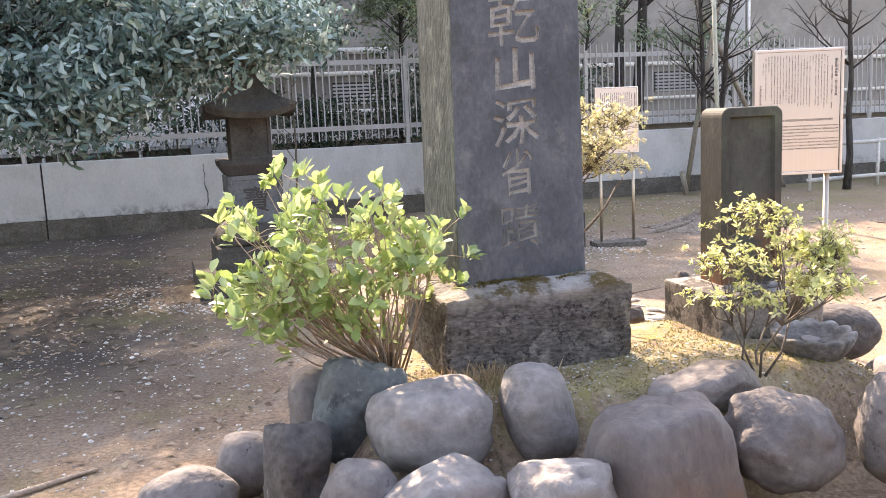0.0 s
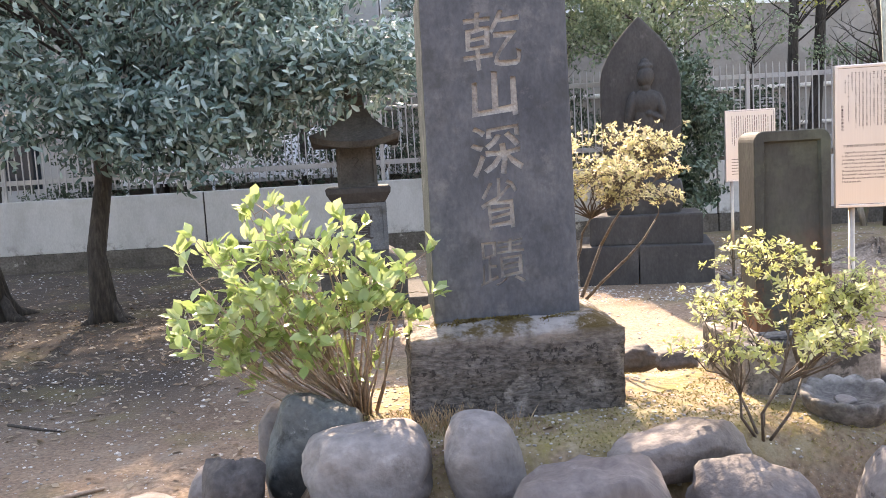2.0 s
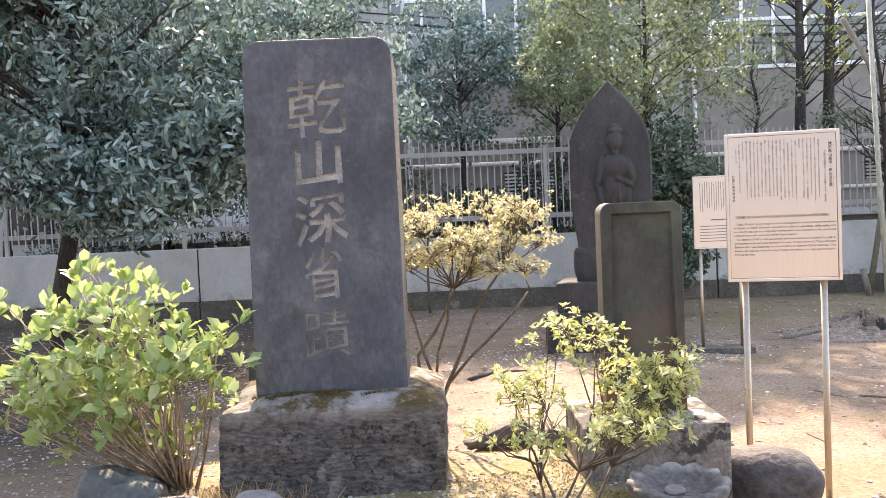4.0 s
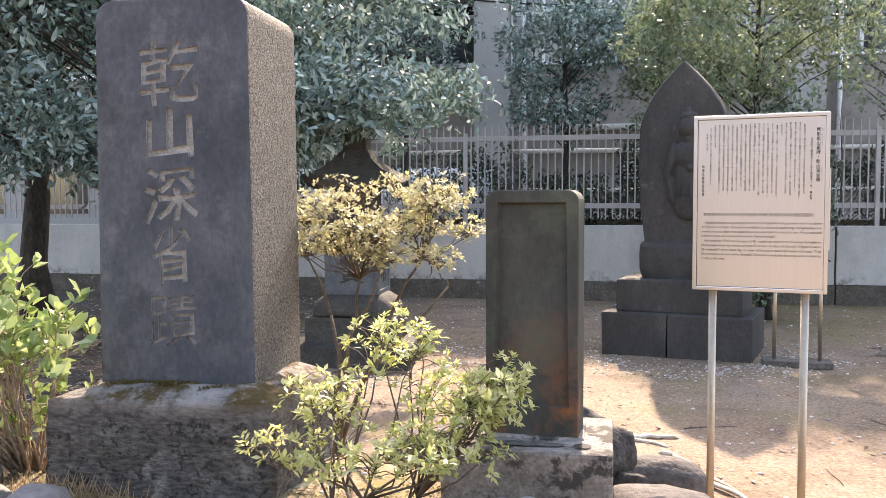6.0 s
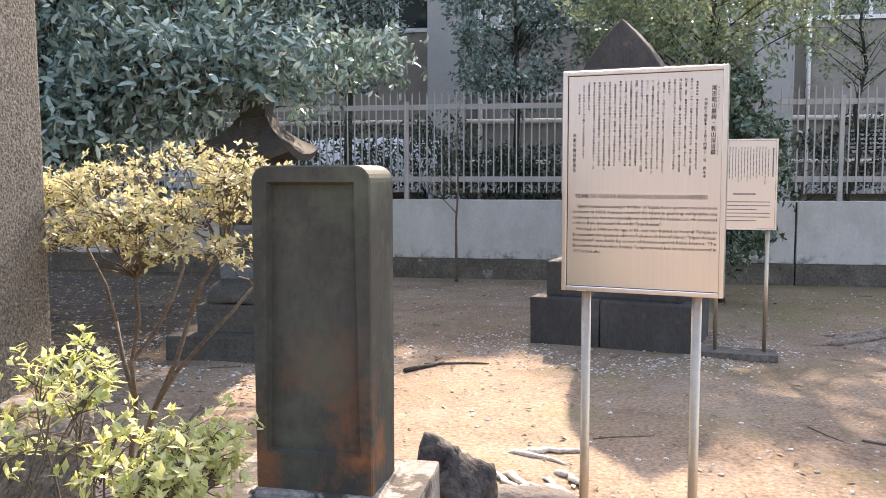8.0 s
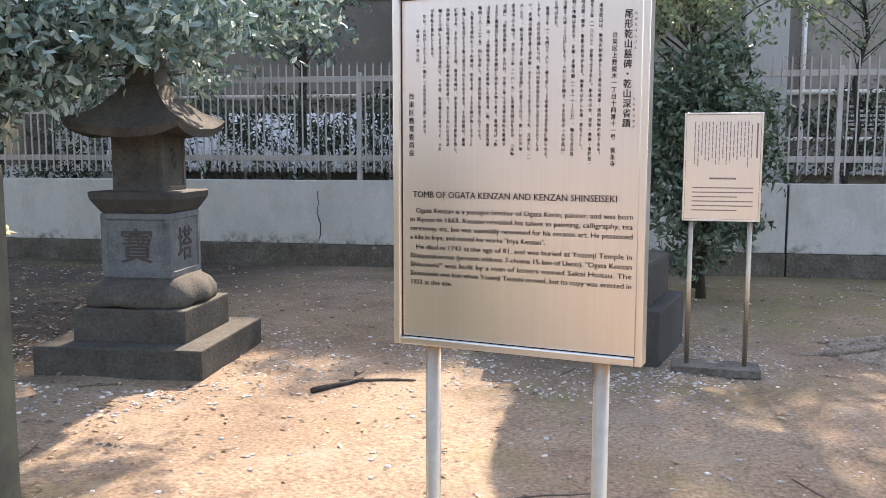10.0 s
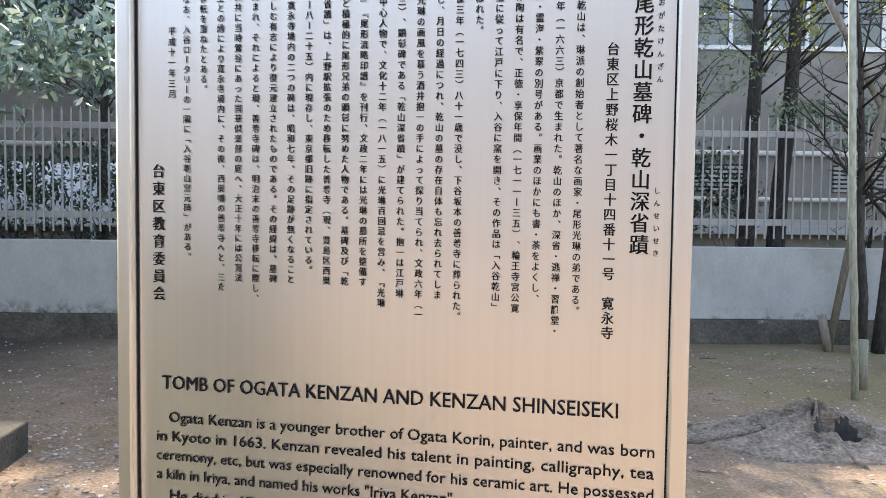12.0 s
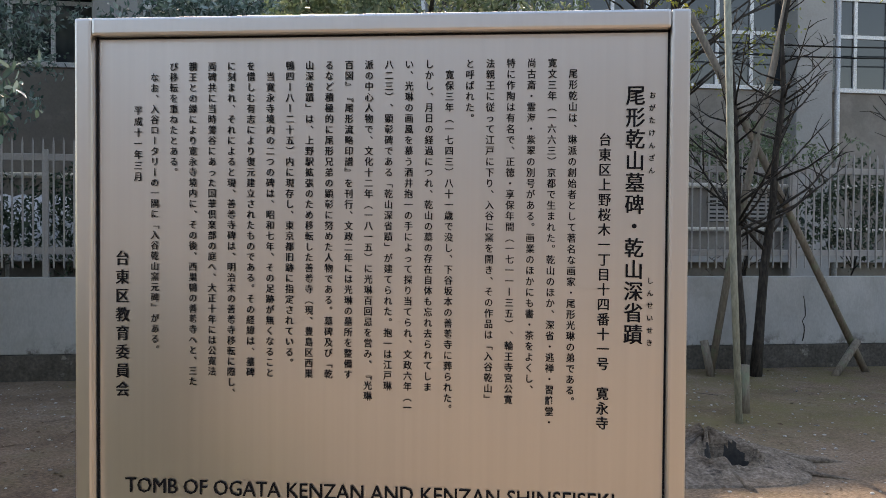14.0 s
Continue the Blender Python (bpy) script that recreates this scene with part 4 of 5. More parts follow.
boulder("boulder", 1.45, 3.55, 0.215, 0.55, 0.42, 0.62, DARK_ROCK, 25, 3.2, -6, -7, 0.13, "large dark boulder streaked with rust")
boulder("boulder", 1.83, 3.88, 0.41, 0.48, 0.26, 0.20, RR, 6, 4.6, 6, -8, 0.14, "flat long purple-grey boulder")
boulder("boulder", 1.98, 3.62, 0.285, 0.45, 0.36, 0.34, RR, 7, 2.6, 0, 10, 0.15, "rounded brown-grey boulder beside the azalea")
boulder("boulder", 2.50, 3.50, 0.30, 0.42, 0.42, 0.46, PG, 8, 2.8, 20, 0, 0.13, "mottled purple-grey boulder edging the mound")
boulder("boulder", 0.60, 3.56, 0.18, 0.54, 0.40, 0.40, LR, 9, 3.2, 2, -6, 0.14, "broad flat-topped pale boulder edging the mound")
boulder("boulder", 0.22, 4.12, 0.205, 0.25, 0.26, 0.42, BB, 10, 4.2, 12, 6, 0.20, "jagged dark brown boulder with lichen")
boulder("boulder", 0.40, 3.80, 0.21, 0.29, 0.30, 0.34, PG, 11, 2.3, 0, 0, 0.07, "smooth rounded purple-grey boulder")
boulder("boulder", -0.19, 4.33, 0.09, 0.40, 0.32, 0.26, PG, 12, 2.4, 0, -8, 0.07, "low smooth grey boulder half sunk in the earth")
boulder("boulder", 0.06, 4.62, 0.09, 0.30, 0.28, 0.30, PG, 13, 2.3, 0, 0, 0.07, "small smooth grey boulder on the earth")
boulder("boulder", 1.02, 3.45, 0.235, 0.37, 0.32, 0.38, LR, 14, 2.8, 24, -16, 0.24, "white layered rough boulder edging the mound")
boulder("boulder", 1.90, 3.12, 0.08, 0.60, 0.34, 0.24, LR, 15, 2.8, 4, 0, 0.12, "flat pale boulder at the mound's foot")
boulder("boulder", 3.06, 4.66, 0.33, 0.46, 0.34, 0.30, BB, 16, 2.6, -10, 0, 0.10, "dark rounded boulder with a pale top")
boulder("boulder", 3.02, 4.08, 0.17, 0.52, 0.42, 0.40, LR, 17, 2.6, 20, 0, 0.12, "pale mossy boulder edging the mound")
boulder("boulder", 3.10, 5.95, 0.06, 0.50, 0.36, 0.34, BB, 18, 2.4, -8, 0, 0.08, "rounded dark boulder beside the board posts")
boulder("boulder", 3.16, 4.98, 0.16, 0.44, 0.30, 0.36, LR, 19, 2.6, -6, 0, 0.08, "pale smooth boulder beside the tablet plinth")
boulder("boulder", 2.80, 5.57, 0.25, 0.34, 0.28, 0.50, LAVA, 27, 2.2, 20, 14, 0.40, "jagged black lava rock beside the plinth")
boulder("boulder", 2.94, 5.52, 0.13, 0.20, 0.22, 0.34, LAVA, 31, 4.0, 8, -8, 0.22, "dark broken rock leaning on the lava rock")
boulder("boulder", 2.02, 5.42, 0.36, 0.36, 0.20, 0.15, BB, 21, 3.0, 8, -8, 0.22, "flat dark stone at the edge of the moss")
boulder("boulder", 2.32, 5.52, 0.32, 0.26, 0.18, 0.10, BB, 23, 3.0, -6, 0, 0.20, "flat dark stone at the edge of the moss")
boulder("boulder", 1.62, 3.62, 0.05, 0.36, 0.3, 0.3, PG, 22, 2.5, 0, 0, 0.1, "grey boulder wedged between larger ones")


def build_basin():
    bm = bmesh.new()
    n = 72
    rows = [(0.0, 0.10), (0.03, 0.135), (0.08, 0.162), (0.125, 0.175), (0.138, 0.170), (0.130, 0.135), (0.095, 0.11), (0.09, 0.0)]
    prev = None
    for k, (z, r) in enumerate(rows):
        ring = []
        for j in range(n):
            a = 2 * math.pi * j / n
            petal = abs(math.sin(6 * a))
            rr = r * (1 + (0.08 * petal if 1 < k < 6 else 0))
            zz = z + (0.014 * petal - 0.012 if 2 < k < 6 else 0) + 0.003 * noise.noise(Vector((math.cos(a) * 2, math.sin(a) * 2, k)))
            ring.append(bm.verts.new((rr * math.cos(a), rr * math.sin(a), zz)))
        if prev:
            for j in range(n):
                bm.faces.new((prev[j], prev[(j + 1) % n], ring[(j + 1) % n], ring[j]))
        else:
            bm.faces.new(ring[::-1])
        prev = ring
    bmesh.ops.remove_doubles(bm, verts=bm.verts[:], dist=0.0005)
    ob = mesh_object("stone_basin", bm, BASIN, smooth=True, at=pose(2.615, 4.245, 0.355, 3, -2, 10))
    tagged(ob, "round grey stone basin carved with lotus petals", "basin")
    bm = bmesh.new()
    bmesh.ops.create_icosphere(bm, subdivisions=2, radius=0.045)
    for v in bm.verts:
        v.co.z *= 0.3
    tagged(mesh_object("offering_stone", roughen(bm, 0.01, 20), ROCK_MATS[2], smooth=True, at=pose(2.60, 4.24, 0.448)), "small pale stone lying in the basin", "stone")


build_basin()


# ---- shrubs ----
def shrub(name, base, centre, radii, stems, tips_per, leaf, per, mat, stem_mat, seed, label, category="shrub", stem_r=0.008, shape=LEAF_LONG, layers=None, low=-0.35, spread=0.8, mains=0, rise=0.15, twig=0.10, fork=0.42, branches=()):
    """A shrub of many forked stems that end in whorls of leaves."""
    rng = random.Random(seed)
    nrng = np.random.default_rng(seed)
    ob = thing(name, Matrix.Translation(base), label, category)
    base, centre = Vector(base), Vector(centre)
    tips = []
    forks = []
    for k in range(mains):
        a = 6.283 * k / max(1, mains) + rng.uniform(-0.4, 0.4)
        f = base.lerp(centre, fork * rng.uniform(0.6, 1.4)) + Vector((math.cos(a), math.sin(a), 0)) * radii[0] * 0.30
        forks.append(f)
        g = base.lerp(f, 0.5) + Vector((rng.uniform(-1, 1), rng.uniform(-1, 1), -0.4)) * 0.04
        part("stem", tube([Vector((0, 0, -0.05)), g - base, f - base], [stem_r * 1.5, stem_r * 1.25, stem_r], 6), stem_mat, ob)
    for *path, r0, r1 in branches:
        points = [Vector(p) for p in path]
        fine = [points[0]]
        for p, q in zip(points, points[1:]):
            fine += [p.lerp(q, 0.5) + Vector((rng.uniform(-1, 1), rng.uniform(-1, 1), 0)) * 0.02, q]
        part("stem", tube([p - base for p in fine], [r0 + (r1 - r0) * k / (len(fine) - 1) for k in range(len(fine))], 7), stem_mat, ob)
        forks.append(points[-1])
    for s in range(stems):
        while True:
            v = Vector((rng.uniform(-1, 1), rng.uniform(-1, 1), rng.uniform(low, 1)))
            if 0.45 < v.length < 1:
                break
        if layers:
            pad = rng.choice(layers)
            c = Vector(pad[:3])
            end = c + Vector((v.x * pad[3], v.y * pad[3], v.z * pad[4]))
        else:
            end = centre + Vector((v.x * radii[0], v.y * radii[1], v.z * radii[2]))
        start = base + Vector((rng.uniform(-1, 1) * 0.05, rng.uniform(-1, 1) * 0.05, -0.03))
        if forks:
            start = min(forks, key=lambda f: (f - end).length + rng.uniform(0, 0.12))
        mid = start.lerp(end, 0.55) + Vector((0, 0, -0.10 * (end - start).length * rng.uniform(0.2, 1)))
        pts = [start, start.lerp(mid, 0.5) + Vector((rng.uniform(-1, 1), rng.uniform(-1, 1), 0.3)) * 0.02, mid, mid.lerp(end, 0.5) + Vector((rng.uniform(-1, 1), rng.uniform(-1, 1), 0.5)) * 0.025, end]
        bm = tube([p - base for p in pts], [stem_r * q for q in (1, 0.85, 0.65, 0.45, 0.3)], 5)
        tips.append((end - base, (end - mid).normalized()))
        for _ in range(tips_per):
            t = rng.uniform(0.45, 0.95)
            a = mid.lerp(end, t)
            b = a + Vector((rng.uniform(-1, 1), rng.uniform(-1, 1), rng.uniform(-0.1, 0.8))) * twig
            tube([a - base, a.lerp(b, 0.5) - base + Vector((0, 0, 0.01)), b - base], [stem_r * 0.4, stem_r * 0.32, stem_r * 0.22], 4, bm)
            tips.append((b - base, (b - a).normalized() + Vector((0, 0, 0.5))))
        part("stem", bm, stem_mat, ob)
    data = whorls([((p.x, p.y, p.z), (d.x, d.y, d.z)) for p, d in tips], nrng, per, leaf, spread, leaf * 0.18, -rise)
    leaf_object("foliage", leaf_mesh("foliage", *data, shape), mat, ob)
    return ob


def ground_at(x, y, dz=0.0):
    return (x, y, ground_z(x, y) + dz)


shrub("hydrangea_shrub", ground_at(0.69, 4.56), (0.43, 4.52, 0.99), (0.53, 0.36, 0.40), 72, 3, 0.072, 6, HYDRANGEA, CANE, 11, "bushy shrub with fresh bright green leaves and bare canes", stem_r=0.0062, shape=LEAF_ROUND, low=-0.85, spread=0.66, rise=0.32, twig=0.13)
shrub("azalea_shrub", ground_at(2.185, 4.035), (2.24, 4.06, 0.84), (0.42, 0.34, 0.25), 40, 11, 0.029, 9, AZALEA, TWIG, 12, "open azalea shrub with small yellow-green leaves", stem_r=0.0044, mains=5, twig=0.09,
      layers=[(2.02, 4.10, 0.90, 0.16, 0.06), (2.23, 4.17, 1.03, 0.17, 0.08), (2.47, 4.13, 0.92, 0.17, 0.08), (2.29, 3.94, 0.80, 0.20, 0.08), (2.62, 4.04, 0.90, 0.10, 0.04), (1.98, 3.95, 0.74, 0.13, 0.05), (2.46, 3.96, 0.76, 0.14, 0.06)])
shrub("golden_azalea_shrub", ground_at(1.64, 5.42), (1.84, 5.35, 1.38), (0.55, 0.5, 0.25), 64, 17, 0.024, 8, AZALEA_GOLD, TWIG, 13, "spreading azalea shrub with golden bronze spring leaves", stem_r=0.0040, twig=0.10,
      branches=[((1.64, 5.42, 0.30), (1.77, 5.40, 0.65), (1.91, 5.40, 0.98), 0.014, 0.008), ((1.91, 5.40, 0.98), (2.06, 5.36, 1.22), 0.008, 0.005), ((1.77, 5.40, 0.65), (2.02, 5.30, 0.92), (2.18, 5.34, 1.10), 0.009, 0.005),
                ((1.64, 5.42, 0.30), (1.71, 5.36, 0.66), (1.62, 5.40, 0.95), 0.012, 0.007), ((1.62, 5.40, 0.95), (1.50, 5.42, 1.22), 0.007, 0.005), ((1.71, 5.36, 0.66), (1.78, 5.28, 0.98), (1.82, 5.20, 1.14), 0.008, 0.005),
                ((1.62, 5.44, 0.30), (1.62, 5.50, 0.78), (1.78, 5.52, 1.02), (1.80, 5.58, 1.24), 0.011, 0.005)],
      layers=[(1.60, 5.36, 1.47, 0.27, 0.06), (2.02, 5.28, 1.52, 0.25, 0.05), (1.92, 5.10, 1.34, 0.24, 0.06), (2.10, 5.40, 1.34, 0.19, 0.06), (1.42, 5.30, 1.41, 0.18, 0.05), (1.80, 5.58, 1.51, 0.28, 0.06), (2.02, 5.12, 1.22, 0.15, 0.05), (1.66, 5.16, 1.27, 0.18, 0.05), (2.14, 5.26, 1.46, 0.16, 0.05)])


# ---- trees ----
def tree(name, x, y, height, trunk_r, lean, clumps, clump_r, per_clump, leaf, mat, seed, label, bark=BARK, shape=LEAF_LONG, fork=0.4, limb_every=1, whorl=5, group=""):
    """Trunk, limbs out to every clump of the crown, and leaves in whorls with gaps between the clumps."""
    rng = random.Random(seed)
    nrng = np.random.default_rng(seed)
    z0 = ground_z(x, y) - 0.05
    ob = thing(name, pose(x, y, z0), label, "tree", group)
    steps = 7
    pts = [Vector((lean[0] * (k / steps) ** 1.3 + (rng.uniform(-1, 1) * 0.07 if k else 0), lean[1] * (k / steps) + (rng.uniform(-1, 1) * 0.07 if k else 0), height * k / steps)) for k in range(steps + 1)]
    bm = tube(pts, [trunk_r * (1.45 if k == 0 else 1 - 0.7 * k / steps) for k in range(steps + 1)], 12)
    if trunk_r > 0.09:
        for a in range(5):
            ang = a * 1.257 + rng.random()
            out = Vector((math.cos(ang), math.sin(ang), 0))
            tube([out * trunk_r * 0.6 + Vector((0, 0, 0.28)), out * trunk_r * 1.5 + Vector((0, 0, 0.08)), out * trunk_r * 3.2 + Vector((0, 0, 0.0))], [trunk_r * 0.5, trunk_r * 0.4, trunk_r * 0.15], 6, bm)
    part("trunk", bm, bark, ob)
    tips = []
    for k, (cx, cy, cz) in enumerate(clumps):
        c = Vector((cx - x, cy - y, cz - z0))
        want = min(max(c.z - 0.5 * math.hypot(c.x, c.y) - 0.2, height * fork), height)
        q = want / height * steps
        a = pts[int(min(q, steps - 1))].lerp(pts[min(int(q) + 1, steps)], q - int(q) if q < steps else 1)
        if k % limb_every == 0:
            mid = a.lerp(c, 0.5) + Vector((rng.uniform(-1, 1), rng.uniform(-1, 1), 0.6)) * 0.08 * (c - a).length
            r = min(0.02, trunk_r * (0.22 if (c - a).length > 1 else 0.15))
            bm = tube([a, mid, c], [r, r * 0.6, r * 0.25], 6)
            for _ in range(3):
                e = c + Vector((rng.uniform(-1, 1), rng.uniform(-1, 1), rng.uniform(-0.4, 0.9))) * clump_r * 0.9
                tube([mid.lerp(c, 0.6), e], [r * 0.35, r * 0.12], 4, bm)
            part("limb", bm, bark, ob)
        for _ in range(per_clump // whorl):
            v = nrng.normal(size=3)
            v /= np.linalg.norm(v)
            v *= clump_r * nrng.uniform(0.25, 1.0) ** 0.6
            v[2] *= 0.65
            tips.append((np.array(c) + v, v + np.array((0, 0, -0.1))))
    data = whorls(tips, nrng, whorl, leaf, 0.8, leaf * 0.4, 0.3)
    if per_clump:
        leaf_object("crown", leaf_mesh("crown", *data, shape), mat, ob)
    return ob


def cloud(rng, centre, radii, count, keep=None, shell=0.35):
    out = []
    while len(out) < count:
        v = Vector((rng.uniform(-1, 1), rng.uniform(-1, 1), rng.uniform(-1, 1)))
        if not shell < v.length < 1:
            continue
        p = (centre[0] + v.x * radii[0], centre[1] + v.y * radii[1], centre[2] + v.z * radii[2])
        if keep is None or keep(*p):
            out.append(p)
    return out


R = random.Random(21)
# The highest left-hand clumps are out of view, added to shade the ground.
left_crown = cloud(R, (-1.9, 10.4, 4.0), (3.0, 2.6, 2.4), 190, lambda x, y, z: z > 1.85 + 0.25 * abs(x + 1.9) * 0.2 and (x < -0.9 or z < 4.2))
left_crown += cloud(R, (-0.3, 10.3, 2.75), (1.9, 1.3, 0.85), 46) + cloud(R, (-2.6, 9.3, 2.2), (1.8, 0.8, 0.6), 26) + cloud(R, (-1.2, 9.2, 1.75), (0.9, 0.5, 0.35), 10) + cloud(R, (-2.8, 9.2, 4.2), (1.7, 1.4, 1.2), 60, None, 0.0) + cloud(R, (0.15, 8.95, 2.30), (1.0, 0.45, 0.34), 28, None, 0.0)
left_crown += cloud(R, (-2.7, 11.0, 5.3), (2.4, 1.7, 1.9), 150, lambda x, y, z: x < -0.5, 0.0) + cloud(R, (-0.5, 8.9, 2.05), (0.8, 0.4, 0.30), 12, None, 0.0) + cloud(R, (-1.6, 8.7, 2.0), (0.9, 0.4, 0.4), 14, None, 0.0) + cloud(R, (-0.75, 8.9, 1.75), (0.6, 0.35, 0.38), 12, None, 0.0)
tree("evergreen_tree", -2.18, 9.90, 5.2, 0.105, (0.45, 0.3), left_crown, 0.40, 120, 0.102, EVERGREEN, 31, "dark glossy evergreen tree with leaning trunk and drooping branches", shape=LEAF_OVAL, fork=0.36, limb_every=3)
dark_crown = cloud(R, (-4.9, 9.5, 4.3), (3.0, 3.2, 2.0), 170, lambda x, y, z: z > 1.7)
tree("evergreen_tree", -3.55, 10.45, 5.6, 0.17, (-0.4, 0.3), dark_crown, 0.45, 95, 0.12, EVERGREEN, 32, "thick dark evergreen tree with roots spreading at its foot", shape=LEAF_OVAL, fork=0.36, limb_every=3)
tree("evergreen_tree", 2.0, 16.2, 4.6, 0.07, (0.0, 0.1), cloud(R, (2.0, 16.2, 3.9), (1.05, 0.9, 1.5), 74), 0.34, 110, 0.10, EVERGREEN, 33, "small dark evergreen tree behind the fence", fork=0.35, limb_every=2)
# These three crowns rise out of view, added height that shades the left yard.
tree("evergreen_tree", -0.9, 16.6, 5.2, 0.09, (0.2, 0.0), cloud(R, (-1.0, 16.6, 5.6), (1.5, 1.1, 2.9), 130, None, 0.0), 0.40, 110, 0.10, EVERGREEN, 34, "dense evergreen tree behind the fence, raised crown added for shade", fork=0.3, limb_every=2)
# Added to fill a gap through which sun reached the left ground.
tree("evergreen_tree", -3.3, 16.9, 6.2, 0.10, (0.1, 0.0), cloud(R, (-3.2, 16.8, 6.0), (2.4, 1.2, 3.0), 180, None, 0.0), 0.5, 95, 0.11, EVERGREEN, 43, "dense evergreen tree behind the fence, raised crown added for shade", fork=0.25, limb_every=3)
tree("evergreen_tree", -6.5, 17.2, 6.0, 0.10, (0.2, 0.0), cloud(R, (-6.4, 17.0, 5.6), (2.6, 1.3, 2.8), 150, None, 0.0), 0.5, 90, 0.11, EVERGREEN, 35, "dense evergreen tree behind the fence, raised crown added for shade", fork=0.3, limb_every=3)
tree("grey_green_tree", 4.75, 13.6, 5.0, 0.06, (-0.1, 0.1), cloud(R, (4.7, 13.7, 3.9), (1.5, 0.9, 1.5), 120) + cloud(R, (3.7, 14.0, 3.6), (0.7, 0.6, 0.9), 26), 0.36, 120, 0.085, MIDGREEN, 36, "leafy grey-green tree growing in front of the boundary wall", fork=0.12, limb_every=4)
tree("grey_green_tree", 3.6, 16.9, 5.4, 0.06, (0.3, 0.0), cloud(R, (3.7, 16.9, 4.2), (1.2, 0.8, 1.6), 70), 0.36, 110, 0.085, MIDGREEN, 37, "airy grey-green tree behind the fence", fork=0.3, limb_every=1)
tree("young_tree", 7.75, 16.3, 6.5, 0.13, (0.3, 0.2), cloud(R, (8.0, 16.4, 4.9), (1.5, 0.9, 1.7), 26), 0.36, 30, 0.08, SPRING, 38, "dark-trunked tree with sparse yellow spring leaves", fork=0.35)
tree("young_tree", 8.25, 16.4, 6.8, 0.14, (0.5, 0.2), cloud(R, (9.2, 16.6, 5.2), (1.8, 0.9, 1.6), 26), 0.36, 26, 0.08, SPRING, 39, "dark-trunked tree with sparse yellow spring leaves", fork=0.35)
tree("young_tree", 6.75, 15.6, 4.2, 0.05, (0.2, 0.1), cloud(R, (6.9, 15.6, 3.5), (1.0, 0.6, 0.9), 24), 0.30, 50, 0.075, MIDGREEN, 40, "slender tree with thin spring leaves behind the fence", fork=0.3)
tree("young_tree", 12.6, 13.9, 6.2, 0.16, (-1.4, 0.4), cloud(R, (11.6, 14.3, 5.2), (2.2, 1.2, 1.0), 26), 0.4, 36, 0.08, SPRING, 41, "leaning dark tree with yellow spring leaves", fork=0.5)
tree("evergreen_bush", 4.72, 12.95, 2.6, 0.04, (0.0, 0.1), cloud(R, (4.70, 12.95, 1.45), (0.62, 0.5, 1.25), 80, lambda x, y, z: z > 0.32, 0.0), 0.27, 110, 0.095, BUSH_LEAF, 44, "dense dark evergreen bush growing from the ground before the wall", fork=0.08, limb_every=3)
hedge = cloud(R, (9.4, 16.2, 2.75), (1.5, 0.5, 0.55), 26, None, 0.0)
tree("hedge_tree", 9.4, 16.2, 2.6, 0.04, (0, 0), hedge, 0.34, 90, 0.075, MIDGREEN, 42, "rounded green shrub behind the fence", fork=0.2, limb_every=2)


def bare_tree(name, x, y, height, r, twigs, seed, label, spread=0.9, start=0.35, bark=BARK, lean=(0, 0)):
    rng = random.Random(seed)
    z0 = ground_z(x, y) - 0.04
    ob = thing(name, pose(x, y, z0), label, "tree")
    n = 8
    pts = [Vector((lean[0] * k / n + (rng.uniform(-1, 1) * 0.02 * height / 3 if k else 0), lean[1] * k / n + (rng.uniform(-1, 1) * 0.02 * height / 3 if k else 0), height * k / n)) for k in range(n + 1)]
    part("trunk", tube(pts, [r * (1.2 if k == 0 else 1 - 0.8 * k / n) for k in range(n + 1)], 8), bark, ob)
    for t in range(twigs):
        q = rng.uniform(start, 0.97) * n
        a = pts[int(q)].lerp(pts[int(q) + 1], q - int(q))
        ang = rng.uniform(0, 6.283)
        ln = spread * rng.uniform(0.4, 1.0) * (1.15 - q / n)
        end = a + Vector((math.cos(ang) * ln, math.sin(ang) * ln, ln * rng.uniform(0.4, 1.1)))
        mid = a.lerp(end, 0.5) + Vector((0, 0, -0.08 * ln))
        rr = r * 0.38 * (1.1 - q / n) + 0.002
        bm = tube([a, mid, end], [rr, rr * 0.7, rr * 0.25], 5)
        for _ in range(4):
            s = mid.lerp(end, rng.uniform(0, 0.9))
            e = s + Vector((rng.uniform(-1, 1), rng.uniform(-1, 1), rng.uniform(0, 1))) * ln * 0.35
            tube([s, s.lerp(e, 0.5) + Vector((0, 0, 0.02)), e], [rr * 0.4, rr * 0.3, rr * 0.15], 4, bm)
        part("branch", bm, bark, ob)
    return ob


bare_tree("bare_sapling", 1.42, 14.25, 2.4, 0.022, 16, 51, "slender bare sapling in front of the boundary wall", 0.9, 0.4, TWIG)
bare_tree("bare_tree", 8.24, 14.0, 5.2, 0.055, 34, 52, "bare young tree held by wooden props", 1.4, 0.28, BARK, (-0.25, 0.0))
bare_tree("bare_tree", 8.48, 14.1, 5.2, 0.065, 34, 53, "bare young tree held by wooden props", 1.5, 0.28, BARK, (0.40, 0.0))
bare_tree("bare_tree", 10.4, 13.2, 5.0, 0.06, 24, 54, "bare young tree near the boundary wall", 1.5, 0.3)
for k, (x, y, h) in enumerate(((-0.3, 15.9, 2.6), (1.0, 15.6, 2.2), (3.0, 15.5, 2.4), (5.3, 15.6, 2.6), (6.2, 15.9, 3.0), (7.4, 15.5, 2.6), (9.0, 15.5, 2.4))):
    bare_tree("bare_bush", x, y, h, 0.025, 20, 60 + k, "leafless twiggy bush behind the fence", 1.0, 0.15, TWIG)
